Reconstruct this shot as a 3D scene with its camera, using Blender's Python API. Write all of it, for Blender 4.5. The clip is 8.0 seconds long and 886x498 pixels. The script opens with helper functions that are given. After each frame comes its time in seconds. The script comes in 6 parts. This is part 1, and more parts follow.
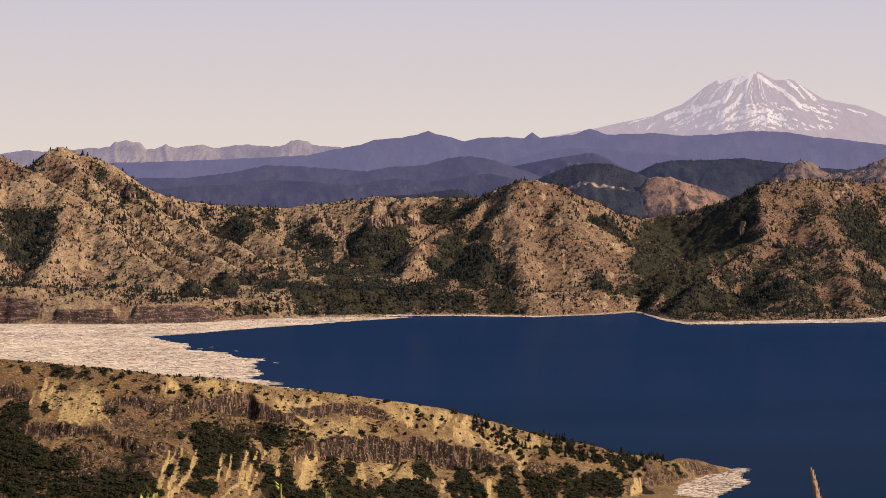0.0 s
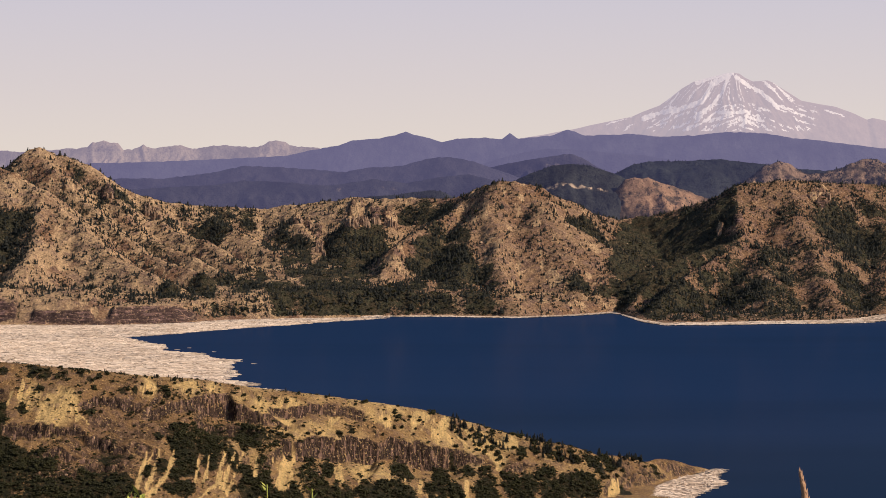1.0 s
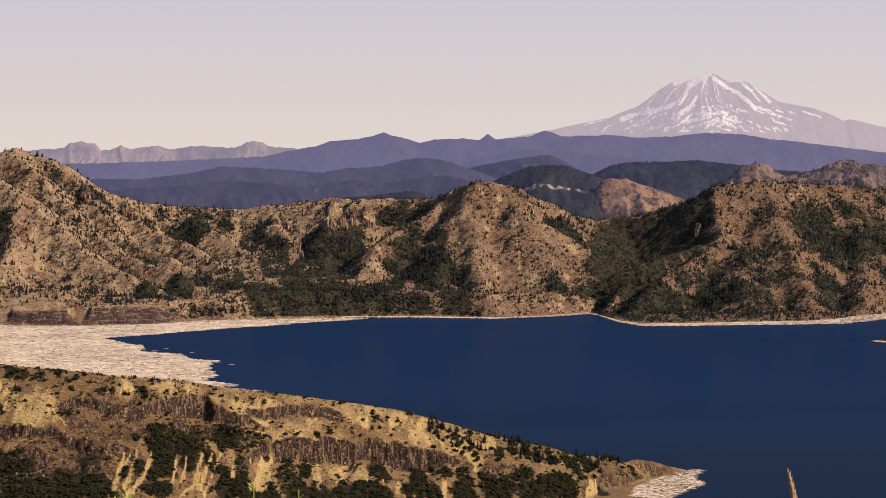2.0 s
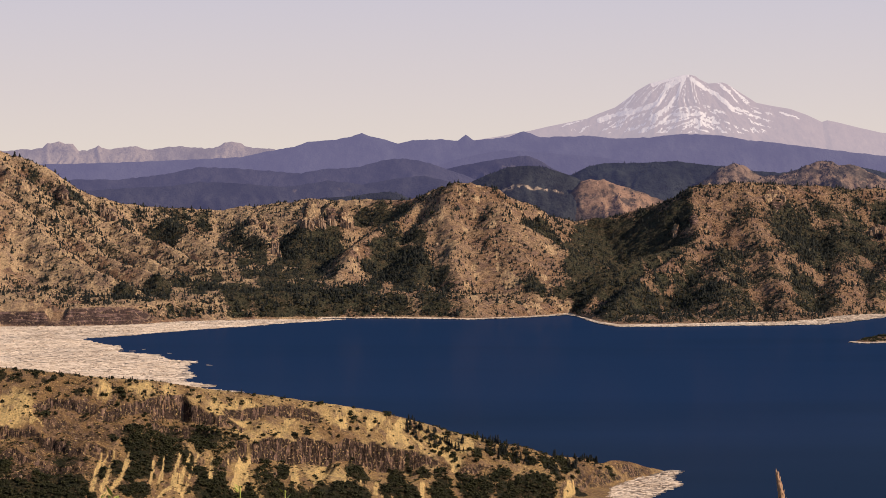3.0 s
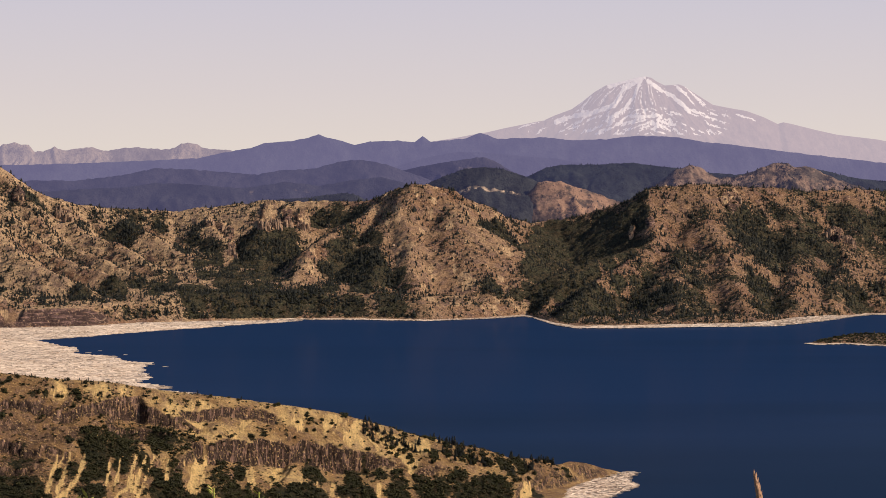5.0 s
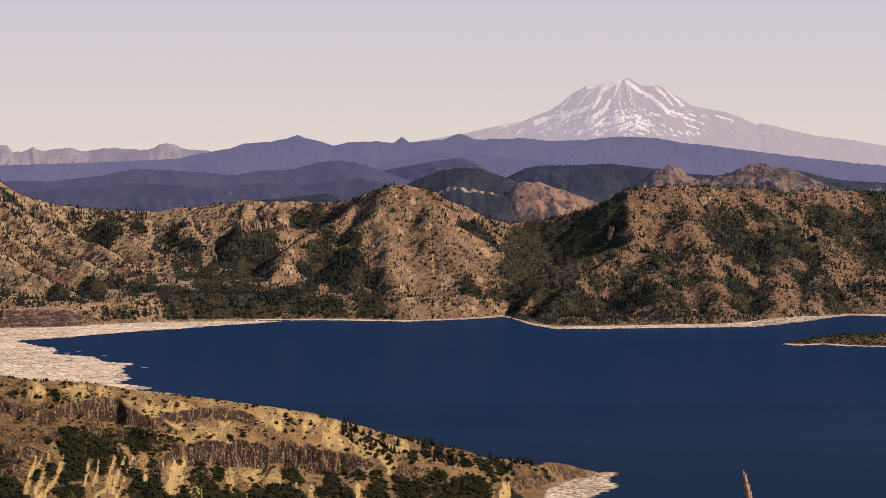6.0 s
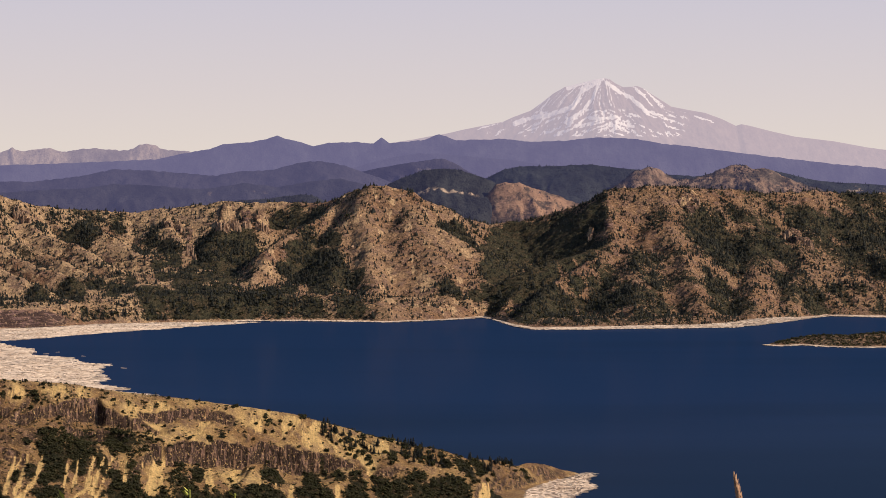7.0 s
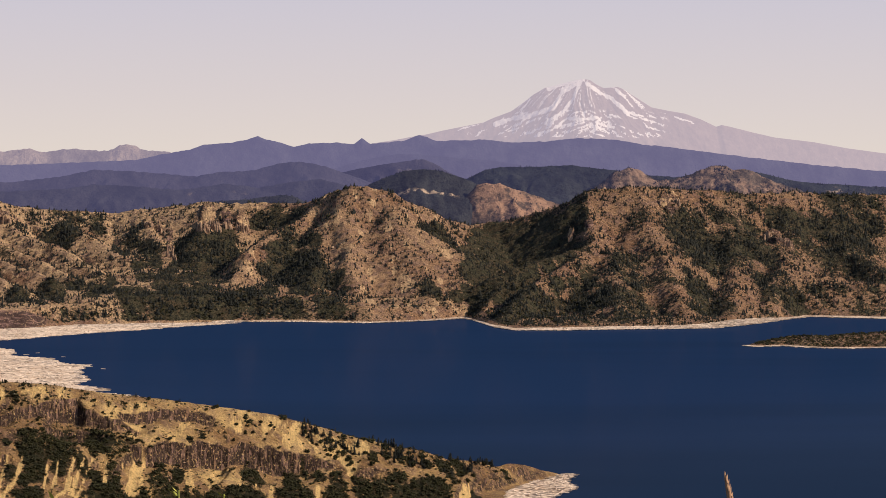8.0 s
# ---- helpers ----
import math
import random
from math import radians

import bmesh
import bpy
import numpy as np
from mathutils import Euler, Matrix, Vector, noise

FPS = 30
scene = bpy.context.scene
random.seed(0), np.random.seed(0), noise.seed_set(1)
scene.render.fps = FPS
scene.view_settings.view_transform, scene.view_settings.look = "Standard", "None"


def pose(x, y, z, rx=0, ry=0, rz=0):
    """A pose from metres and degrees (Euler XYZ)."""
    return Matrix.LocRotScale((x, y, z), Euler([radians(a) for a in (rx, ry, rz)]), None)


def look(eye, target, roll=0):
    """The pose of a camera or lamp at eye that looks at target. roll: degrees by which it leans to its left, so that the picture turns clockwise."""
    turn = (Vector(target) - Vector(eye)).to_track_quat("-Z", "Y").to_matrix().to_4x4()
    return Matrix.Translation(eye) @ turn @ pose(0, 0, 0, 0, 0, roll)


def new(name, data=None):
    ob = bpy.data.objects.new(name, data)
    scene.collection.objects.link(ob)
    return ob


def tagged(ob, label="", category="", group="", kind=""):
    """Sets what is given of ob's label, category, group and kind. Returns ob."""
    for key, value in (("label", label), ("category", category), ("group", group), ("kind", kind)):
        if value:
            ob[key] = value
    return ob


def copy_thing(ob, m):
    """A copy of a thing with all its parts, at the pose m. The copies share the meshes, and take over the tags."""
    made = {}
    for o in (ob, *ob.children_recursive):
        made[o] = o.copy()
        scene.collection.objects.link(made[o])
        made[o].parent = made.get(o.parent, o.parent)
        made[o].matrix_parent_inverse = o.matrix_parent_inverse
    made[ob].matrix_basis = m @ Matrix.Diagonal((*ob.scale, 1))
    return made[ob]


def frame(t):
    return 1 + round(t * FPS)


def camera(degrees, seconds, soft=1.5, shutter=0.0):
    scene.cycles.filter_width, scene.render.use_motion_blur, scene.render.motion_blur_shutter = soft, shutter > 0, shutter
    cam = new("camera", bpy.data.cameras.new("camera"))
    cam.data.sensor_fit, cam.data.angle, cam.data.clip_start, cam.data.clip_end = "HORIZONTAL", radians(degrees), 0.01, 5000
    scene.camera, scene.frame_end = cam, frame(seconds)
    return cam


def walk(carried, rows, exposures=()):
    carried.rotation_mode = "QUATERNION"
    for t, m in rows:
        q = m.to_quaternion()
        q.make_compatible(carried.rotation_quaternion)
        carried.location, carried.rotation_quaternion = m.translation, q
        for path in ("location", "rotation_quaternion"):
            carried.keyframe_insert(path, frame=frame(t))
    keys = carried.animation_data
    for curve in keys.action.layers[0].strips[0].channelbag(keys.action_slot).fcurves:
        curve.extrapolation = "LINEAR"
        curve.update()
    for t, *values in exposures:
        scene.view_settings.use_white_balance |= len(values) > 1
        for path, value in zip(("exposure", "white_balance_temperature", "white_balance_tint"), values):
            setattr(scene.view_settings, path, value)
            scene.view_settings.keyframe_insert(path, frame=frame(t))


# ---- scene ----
# A mountain lake with a raft of drift logs, bare hills round it, and a snowy volcano far off.
EYE = 210.0
cam = camera(20.0, 8.0, soft=0.7)


def heading(t):
    yaw = 0.012 + 0.50552 * t + 0.00126 * t * t - 0.00046 * t ** 3
    pitch = -1.741 + 0.01788 * t
    roll = -0.0456 * t + 0.0012 * t * t
    return yaw, pitch, roll


def gaze(t):
    yaw, pitch, roll = heading(t)
    a, b = radians(yaw), radians(pitch)
    eye = Vector((-0.0084 * t, 0.0, EYE))
    way = Vector((math.sin(a) * math.cos(b), math.cos(a) * math.cos(b), math.sin(b)))
    return look(eye, eye + 100 * way, -roll)


walk(cam, [(0.5 * k, gaze(0.5 * k)) for k in range(17)])

# ---- light ----
SUN_AZ, SUN_EL = 106.0, 33.0      # degrees clockwise from the view's first direction, and above the horizon
sun = new("sun", bpy.data.lights.new("sun", "SUN"))
sun.data.energy, sun.data.angle, sun.data.color = 5.0, radians(0.53), (1.0, 0.83, 0.64)
to_sun = Vector((math.sin(radians(SUN_AZ)) * math.cos(radians(SUN_EL)), math.cos(radians(SUN_AZ)) * math.cos(radians(SUN_EL)), math.sin(radians(SUN_EL))))
sun.matrix_world = look(to_sun * 900 + Vector((0, 1500, 200)), (0, 1500, 200))

world = bpy.data.worlds.new("world")
scene.world = world
world.use_nodes = True
wn, wl = world.node_tree.nodes, world.node_tree.links
wn.clear()
sky = wn.new("ShaderNodeTexSky")
sky.sky_type, sky.sun_disc = "NISHITA", False
sky.sun_elevation, sky.sun_rotation, sky.dust_density, sky.altitude = radians(SUN_EL), radians(SUN_AZ), 1.5, 1200
sky_shader = wn.new("ShaderNodeBackground")
sky_shader.inputs["Strength"].default_value = 0.08
wl.new(sky.outputs[0], sky_shader.inputs["Color"])
coord = wn.new("ShaderNodeTexCoord")
sep = wn.new("ShaderNodeSeparateXYZ")
wl.new(coord.outputs["Generated"], sep.inputs[0])
ramp = wn.new("ShaderNodeValToRGB")        # summer haze: cream at the horizon, lavender above
wl.new(sep.outputs["Z"], ramp.inputs[0])
ramp.color_ramp.elements[0].position, ramp.color_ramp.elements[0].color = 0.0, (0.775, 0.68, 0.60, 1)
ramp.color_ramp.elements[1].position, ramp.color_ramp.elements[1].color = 0.075, (0.60, 0.57, 0.65, 1)
mid = ramp.color_ramp.elements.new(0.035)
mid.color = (0.69, 0.62, 0.62, 1)
haze_shader = wn.new("ShaderNodeBackground")
wl.new(ramp.outputs[0], haze_shader.inputs["Color"])
haze_shader.inputs["Strength"].default_value = 1.0
fade = wn.new("ShaderNodeMapRange")
fade.inputs["From Min"].default_value, fade.inputs["From Max"].default_value = 0.085, 0.16
wl.new(sep.outputs["Z"], fade.inputs["Value"])
mix_sky = wn.new("ShaderNodeMixShader")
wl.new(fade.outputs[0], mix_sky.inputs[0])
wl.new(haze_shader.outputs[0], mix_sky.inputs[1])
wl.new(sky_shader.outputs[0], mix_sky.inputs[2])
out = wn.new("ShaderNodeOutputWorld")
wl.new(mix_sky.outputs[0], out.inputs[0])
scene.view_settings.exposure = 0.0


# ---- materials ----
class Mat:
    """A small builder for node materials in real-world metres."""

    def __init__(self, name, rough=0.9, spec=0.2):
        self.m = bpy.data.materials.new(name)
        self.m.use_nodes = True
        self.n, self.l = self.m.node_tree.nodes, self.m.node_tree.links
        self.b = self.n["Principled BSDF"]
        self.out = self.n["Material Output"]
        self.b.inputs["Roughness"].default_value = rough
        self.b.inputs["Specular IOR Level"].default_value = spec
        geo = self.n.new("ShaderNodeNewGeometry")
        self.pos, self.normal, self.island = geo.outputs["Position"], geo.outputs["Normal"], geo.outputs["Random Per Island"]

    def noise(self, size, detail=4, rough=0.6, stretch=(1, 1, 1), warp=0.0):
        mp = self.n.new("ShaderNodeMapping")
        mp.inputs["Scale"].default_value = [s / size for s in stretch]
        self.l.new(self.pos, mp.inputs[0])
        t = self.n.new("ShaderNodeTexNoise")
        t.inputs["Scale"].default_value, t.inputs["Detail"].default_value, t.inputs["Roughness"].default_value = 1.0, detail, rough
        t.inputs["Distortion"].default_value = warp
        self.l.new(mp.outputs[0], t.inputs["Vector"])
        return t.outputs["Fac"]

    def axis(self, name):
        s = self.n.new("ShaderNodeSeparateXYZ")
        self.l.new(self.pos, s.inputs[0])
        return s.outputs[name]

    def attr(self, name):
        a = self.n.new("ShaderNodeAttribute")
        a.attribute_name = name
        return a.outputs["Fac"]

    def remap(self, v, lo, hi, a=0.0, b=1.0):
        r = self.n.new("ShaderNodeMapRange")
        self.l.new(v, r.inputs["Value"])
        for key, x in (("From Min", lo), ("From Max", hi), ("To Min", a), ("To Max", b)):
            r.inputs[key].default_value = x
        return r.outputs[0]

    def math(self, op, a, b):
        r = self.n.new("ShaderNodeMath")
        r.operation = op
        for k, x in enumerate((a, b)):
            if isinstance(x, (int, float)):
                r.inputs[k].default_value = x
            else:
                self.l.new(x, r.inputs[k])
        return r.outputs[0]

    def mix(self, fac, a, b, mode="MIX"):
        r = self.n.new("ShaderNodeMix")
        r.data_type, r.blend_type = "RGBA", mode
        for sock, x in ((r.inputs[0], fac), (r.inputs[6], a), (r.inputs[7], b)):
            if isinstance(x, (int, float)):
                sock.default_value = x
            elif isinstance(x, tuple):
                sock.default_value = (*x, 1)
            else:
                self.l.new(x, sock)
        return r.outputs[2]

    def color(self, c):
        if isinstance(c, tuple):
            self.b.inputs["Base Color"].default_value = (*c, 1)
        else:
            self.l.new(c, self.b.inputs["Base Color"])
        return self

    def bump(self, v, metres, strength=1.0):
        r = self.n.new("ShaderNodeBump")
        r.inputs["Distance"].default_value, r.inputs["Strength"].default_value = metres, strength
        self.l.new(v, r.inputs["Height"])
        self.l.new(r.outputs[0], self.b.inputs["Normal"])
        return self

    def haze_glow(self, amount, color):
        """Mixes flat emission over the surface to imitate haze before the distant backdrop."""
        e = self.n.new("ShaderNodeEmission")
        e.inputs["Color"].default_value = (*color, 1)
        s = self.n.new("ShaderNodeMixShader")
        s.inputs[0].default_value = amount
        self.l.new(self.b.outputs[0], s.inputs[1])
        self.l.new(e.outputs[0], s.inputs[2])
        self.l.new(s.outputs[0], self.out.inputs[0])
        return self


def hill_material(name, scale, soil, pale, rock, scrub, strata, grit_dark=0.85, crack_tone=0.22):
    """Dry pumice soil with pale washes, brown rock where it is steep, and low scrub where it grows."""
    m = Mat(name)
    dark = tuple(0.22 * c for c in rock)
    big, mid_n, grit = m.noise(80 * scale, 5), m.noise(15 * scale, 6, 0.65), m.noise(3.6 * scale, 8, 0.76)
    base = m.mix(m.math("MULTIPLY", m.remap(big, 0.36, 0.58), m.attr("sand")), soil, pale)
    base = m.mix(m.remap(mid_n, 0.46, 0.62, 0, 0.6), base, rock)
    block, joint = m.noise(3.0 * scale, 4, 0.55, strata), m.noise(5.5 * scale, 3, 0.5, strata)
    face = m.mix(m.remap(block, 0.44, 0.56), tuple(0.42 * c for c in rock), m.mix(m.remap(mid_n, 0.45, 0.65, 0.0, 0.6), tuple(1.25 * c for c in rock), soil))
    crack = m.math("MINIMUM", m.math("ABSOLUTE", m.math("SUBTRACT", block, 0.5), 0.0), m.math("ABSOLUTE", m.math("SUBTRACT", joint, 0.47), 0.0))
    face = m.mix(m.remap(crack, 0.010, 0.055), tuple(crack_tone * c for c in rock), face)
    base = m.mix(m.attr("rock"), base, face)
    runnel = m.noise(5.0 * scale, 4, 0.65, (1.5, 0.12, 0.2))
    wash = m.remap(m.math("ADD", m.attr("wash"), m.remap(m.math("ADD", runnel, m.math("MULTIPLY", grit, 0.6)), 0.55, 1.05, -0.4, 0.4)), 0.4, 0.62)
    base = m.mix(wash, base, m.mix(m.remap(runnel, 0.35, 0.65), tuple(0.82 * c for c in pale), tuple(1.2 * c for c in pale)))
    base = m.mix(m.remap(grit, 0.53, 0.62, 0, grit_dark), base, dark)
    base = m.mix(m.remap(grit, 0.44, 0.37, 0, 0.75), base, tuple(1.4 * c for c in pale))
    tuft = m.math("ADD", m.attr("cover"), m.remap(m.noise(5 * scale, 7, 0.78), 0.25, 0.75, -0.55, 0.55))
    base = m.mix(m.remap(tuft, 0.45, 0.55), base, m.mix(m.remap(grit, 0.36, 0.58), m.mix(m.remap(mid_n, 0.4, 0.6), tuple(2.4 * c for c in scrub), tuple(0.36 * (2.4 * c + d) for c, d in zip(scrub, soil))), tuple(0.7 * c for c in scrub)))
    m.color(base).bump(m.math("ADD", m.math("MULTIPLY", grit, 1.6), m.math("MULTIPLY", mid_n, 3.0)), 3.0 * scale, 1.0)
    return m.m


FAR_SOIL = hill_material("far_hill_soil", 1.0, (0.272, 0.150, 0.087), (0.56, 0.375, 0.22), (0.205, 0.126, 0.118), (0.042, 0.040, 0.024), (0.12, 0.12, 1.2), 0.75, 0.35)
NEAR_SOIL = hill_material("near_hill_soil", 0.45, (0.265, 0.150, 0.066), (0.66, 0.45, 0.195), (0.195, 0.118, 0.094), (0.013, 0.014, 0.006), (0.9, 0.2, 0.14), 0.6, 0.10)


def leaf_material(name, dark, light, spread=0.5):
    m = Mat(name, 0.75, 0.25)
    tone = m.math("ADD", m.math("MULTIPLY", m.island, spread), m.remap(m.noise(60, 3), 0.3, 0.7, 0, 1 - spread))
    speck = m.noise(0.8, 4, 0.75)
    m.color(m.mix(m.remap(speck, 0.35, 0.65), m.mix(tone, dark, light), tuple(0.5 * c for c in dark))).bump(speck, 0.5, 1.0)
    return m.m


FIR = leaf_material("fir_needles", (0.013, 0.016, 0.016), (0.040, 0.041, 0.030))
SHRUB = leaf_material("alder_leaves", (0.012, 0.013, 0.004), (0.080, 0.074, 0.019))


# Backdrop hill colours, with the haze painted in as a share of emission.
def range_material(name, base, rough_c, haze_glow, haze_color, patch=(0.5, 0.58)):
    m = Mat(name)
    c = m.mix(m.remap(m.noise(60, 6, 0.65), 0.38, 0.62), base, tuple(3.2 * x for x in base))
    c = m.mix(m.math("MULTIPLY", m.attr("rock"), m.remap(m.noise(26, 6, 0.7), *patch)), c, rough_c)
    m.color(c).bump(m.noise(14, 6, 0.7), 6, 1.0).haze_glow(haze_glow, haze_color)
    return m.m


# ---- terrain tools ----
TABLE = np.random.RandomState(4).rand(256, 256)


def vnoise(x, y):
    xi, yi = np.floor(x).astype(int), np.floor(y).astype(int)
    fx, fy = x - xi, y - yi
    fx, fy = fx * fx * (3 - 2 * fx), fy * fy * (3 - 2 * fy)
    a, b = TABLE[xi & 255, yi & 255], TABLE[(xi + 1) & 255, yi & 255]
    c, d = TABLE[xi & 255, (yi + 1) & 255], TABLE[(xi + 1) & 255, (yi + 1) & 255]
    return a + (b - a) * fx + (c - a) * fy + (a - b - c + d) * fx * fy


def fbm(x, y, size, octaves=5, gain=0.5, seed=0):
    total, amp, norm = 0.0, 1.0, 0.0
    for k in range(octaves):
        s = 2.0 ** k / size
        total = total + amp * vnoise(x * s + 37.1 * seed + 11 * k, y * s + 17.7 * seed + 5 * k)
        norm += amp
        amp *= gain
    return total / norm


def ridged(x, y, size, octaves=4, seed=0):
    total, amp, norm = 0.0, 1.0, 0.0
    for k in range(octaves):
        s = 2.0 ** k / size
        total = total + amp * (1 - np.abs(2 * vnoise(x * s + 29 * seed + 7 * k, y * s + 13 * seed) - 1))
        norm += amp
        amp *= 0.5
    return total / norm


def smooth(lo, hi, v):
    t = np.clip((v - lo) / (hi - lo), 0, 1)
    return t * t * (3 - 2 * t)


def ridge(X, Y, points, slope=0.6, flat=0.0, round_off=12.0, gully=0.0, width=42.0, seed=0):
    """Height of a ridge along a line of (x, y, z), falling away on both sides, with gullies down its flanks."""
    best, along = np.full(X.shape, 1e9), np.zeros(X.shape)
    height = np.full(X.shape, -1e9)
    run = 0.0
    for (x0, y0, z0), (x1, y1, z1) in zip(points, points[1:]):
        dx, dy = x1 - x0, y1 - y0
        n = math.hypot(dx, dy)
        t = np.clip(((X - x0) * dx + (Y - y0) * dy) / (n * n), 0, 1)
        d = np.hypot(X - x0 - t * dx, Y - y0 - t * dy)
        z = z0 + t * (z1 - z0)
        d2 = np.maximum(d - flat, 0)
        h = z - slope * (np.sqrt(d2 * d2 + round_off ** 2) - round_off)
        take = h > height
        height = np.where(take, h, height)
        along = np.where(take, run + t * n, along)
        best = np.where(take, d, best)
        run += n
    if gully:
        g = ridged(along + 12 * (fbm(X, Y, 40, 3, 0.5, seed + 3) - 0.5), best * 0.18, width, 4, seed) - 0.6
        height = height + gully * g * smooth(4, 60, best)
    return height


def blend(fields, k=7.0):
    top = np.maximum.reduce(fields)
    return top + k * np.log(sum(np.exp(np.clip((f - top) / k, -40, 0)) for f in fields))


def grid_points(x0, x1, y0, y1, step):
    xs, ys = np.arange(x0, x1 + step / 2, step), np.arange(y0, y1 + step / 2, step)
    return np.meshgrid(xs, ys, indexing="ij")


def grid_mesh(name, X, Y, Z, keep=None, **masks):
    """A mesh over a grid, with a float mask a vertex for each name given."""
    nx, ny = X.shape
    ids = np.arange(nx * ny).reshape(nx, ny)
    quads = np.stack([ids[:-1, :-1], ids[1:, :-1], ids[1:, 1:], ids[:-1, 1:]], -1).reshape(-1, 4)
    if keep is not None:
        quads = quads[keep[:-1, :-1].reshape(-1)]
    used, flat = np.unique(quads, return_inverse=True)
    co = np.stack([X, Y, Z], -1).reshape(-1, 3)[used].astype(np.float32)
    return mesh_from(name, co, flat.reshape(-1, 4), {k: v.reshape(-1)[used] for k, v in masks.items()})


def mesh_from(name, co, faces, masks=None, shade=True):
    me = bpy.data.meshes.new(name)
    n = faces.shape[1]
    me.vertices.add(len(co))
    me.vertices.foreach_set("co", np.ascontiguousarray(co, np.float32).ravel())
    me.loops.add(faces.size)
    me.loops.foreach_set("vertex_index", faces.astype(np.int32).ravel())
    me.polygons.add(len(faces))
    me.polygons.foreach_set("loop_start", np.arange(0, faces.size, n, dtype=np.int32))
    me.update(calc_edges=True)
    for key, v in (masks or {}).items():
        a = me.attributes.new(key, "FLOAT", "POINT")
        a.data.foreach_set("value", np.ascontiguousarray(v, np.float32))
    if shade:
        me.polygons.foreach_set("use_smooth", np.ones(len(faces), bool))
    me.validate()
    return me


def slope_of(X, Y, Z):
    step = X[1, 0] - X[0, 0]
    gx, gy = np.gradient(Z, step)
    return gx, gy, np.hypot(gx, gy)


class Ground:
    """A height grid that can be asked for its height and masks anywhere."""

    def __init__(self, X, Y, Z, **masks):
        self.x0, self.y0, self.step = X[0, 0], Y[0, 0], X[1, 0] - X[0, 0]
        self.Z, self.masks = Z, masks

    def at(self, x, y, field=None):
        f = self.Z if field is None else self.masks[field]
        u, v = (x - self.x0) / self.step, (y - self.y0) / self.step
        i = np.clip(np.floor(u).astype(int), 0, f.shape[0] - 2)
        j = np.clip(np.floor(v).astype(int), 0, f.shape[1] - 2)
        a, b = np.clip(u - i, 0, 1), np.clip(v - j, 0, 1)
        return (f[i, j] * (1 - a) * (1 - b) + f[i + 1, j] * a * (1 - b) + f[i, j + 1] * (1 - a) * b + f[i + 1, j + 1] * a * b)


def spots(X, Y, blobs, rim=1.4, core=0.6):
    """Soft ragged patches from (x, y, radius along x, radius along y)."""
    out_f = np.zeros(X.shape)
    wob = 0.9 * (fbm(X, Y, 34, 5, 0.62, 21) - 0.5)
    x0, y0, step = X[0, 0], Y[0, 0], X[1, 0] - X[0, 0]
    for x, y, rx, ry in blobs:
        i0, i1 = max(0, int((x - 2 * rx - x0) / step)), max(0, int((x + 2 * rx - x0) / step) + 1)
        j0, j1 = max(0, int((y - 2 * ry - y0) / step)), max(0, int((y + 2 * ry - y0) / step) + 1)
        here = (slice(i0, i1), slice(j0, j1))
        out_f[here] = np.maximum(out_f[here], smooth(rim, core, np.hypot((X[here] - x) / rx, (Y[here] - y) / ry) + wob[here]))
    return out_f


# ---- the far shore and its hills ----
SHORE = [(-844, 3455), (-614, 3481), (-518, 3468), (-432, 3468), (-344, 3522), (-271, 3605), (-183, 3634), (-41, 3677), (30, 3677), (145, 3648), (231, 3707), (294, 3782), (304, 3693), (317, 3549), (338, 3481), (405, 3481), (487, 3508), (568, 3522), (626, 3549), (718, 3677), (826, 3830), (927, 3783), (1112, 3752)]
PEAK = [(-815, 4300, 186.7), (-734, 4280, 198.3), (-692, 4260, 214.6), (-668, 4250, 238.5), (-655, 4250, 248.0), (-641, 4250, 251.9), (-624, 4250, 246.1), (-604, 4245, 239.4), (-579, 4240, 232.7), (-555, 4235, 223.2), (-541, 4240, 206.0), (-518, 4240, 192.7), (-497, 4240, 180.3), (-461, 4240, 168.9), (-410, 4260, 156.2)]
PEAK_SPUR = [(-641, 4250, 251.9), (-604, 4180, 215.5), (-561, 4100, 173.9), (-514, 4020, 138.5), (-474, 3950, 113.1), (-422, 3880, 86.0), (-372, 3820, 68.9), (-324, 3760, 55.9)]
PEAK_SPUR_B = [(-550, 4236, 215.6), (-508, 4160, 173.4), (-479, 4085, 137.3), (-445, 4010, 107.1), (-393, 3940, 91.1), (-342, 3870, 77.6), (-302, 3800, 59.4)]
PEAK_SPUR_C = [(-461, 4240, 168.9), (-439, 4170, 145.2), (-413, 4100, 118.6), (-346, 4020, 99.6), (-295, 3940, 77.8), (-265, 3880, 62.4)]
LEFT = [(-846, 4080, 281.3), (-708, 4020, 233.3), (-679, 4010, 224.3), (-649, 3990, 211.7), (-608, 3960, 188.5), (-571, 3920, 160.5), (-539, 3880, 134.9), (-502, 3830, 110.0), (-462, 3780, 85.7), (-414, 3730, 65.6), (-368, 3690, 48.8)]
LEFT_SPUR = [(-598, 3950, 181.5), (-588, 3870, 141.1), (-580, 3800, 108.2), (-582, 3730, 80.7), (-587, 3660, 56.7)]
LEFT_SPUR_B = [(-708, 4020, 233.3), (-704, 3900, 162.5), (-673, 3770, 104.7), (-649, 3680, 65.8)]
BACK = [(-410, 4260, 156.2), (-370, 4290, 152.0), (-322, 4300, 151.9), (-270, 4310, 147.8), (-216, 4300, 154.8), (-167, 4290, 160.7), (-118, 4280, 165.6), (-61, 4270, 167.6), (-3, 4260, 166.8), (54, 4240, 167.9), (75, 4230, 171.8)]
BACK_SPUR = [(-370, 4290, 152.0), (-344, 4210, 128.5), (-292, 4140, 111.2), (-249, 4060, 87.5), (-200, 3980, 64.8)]
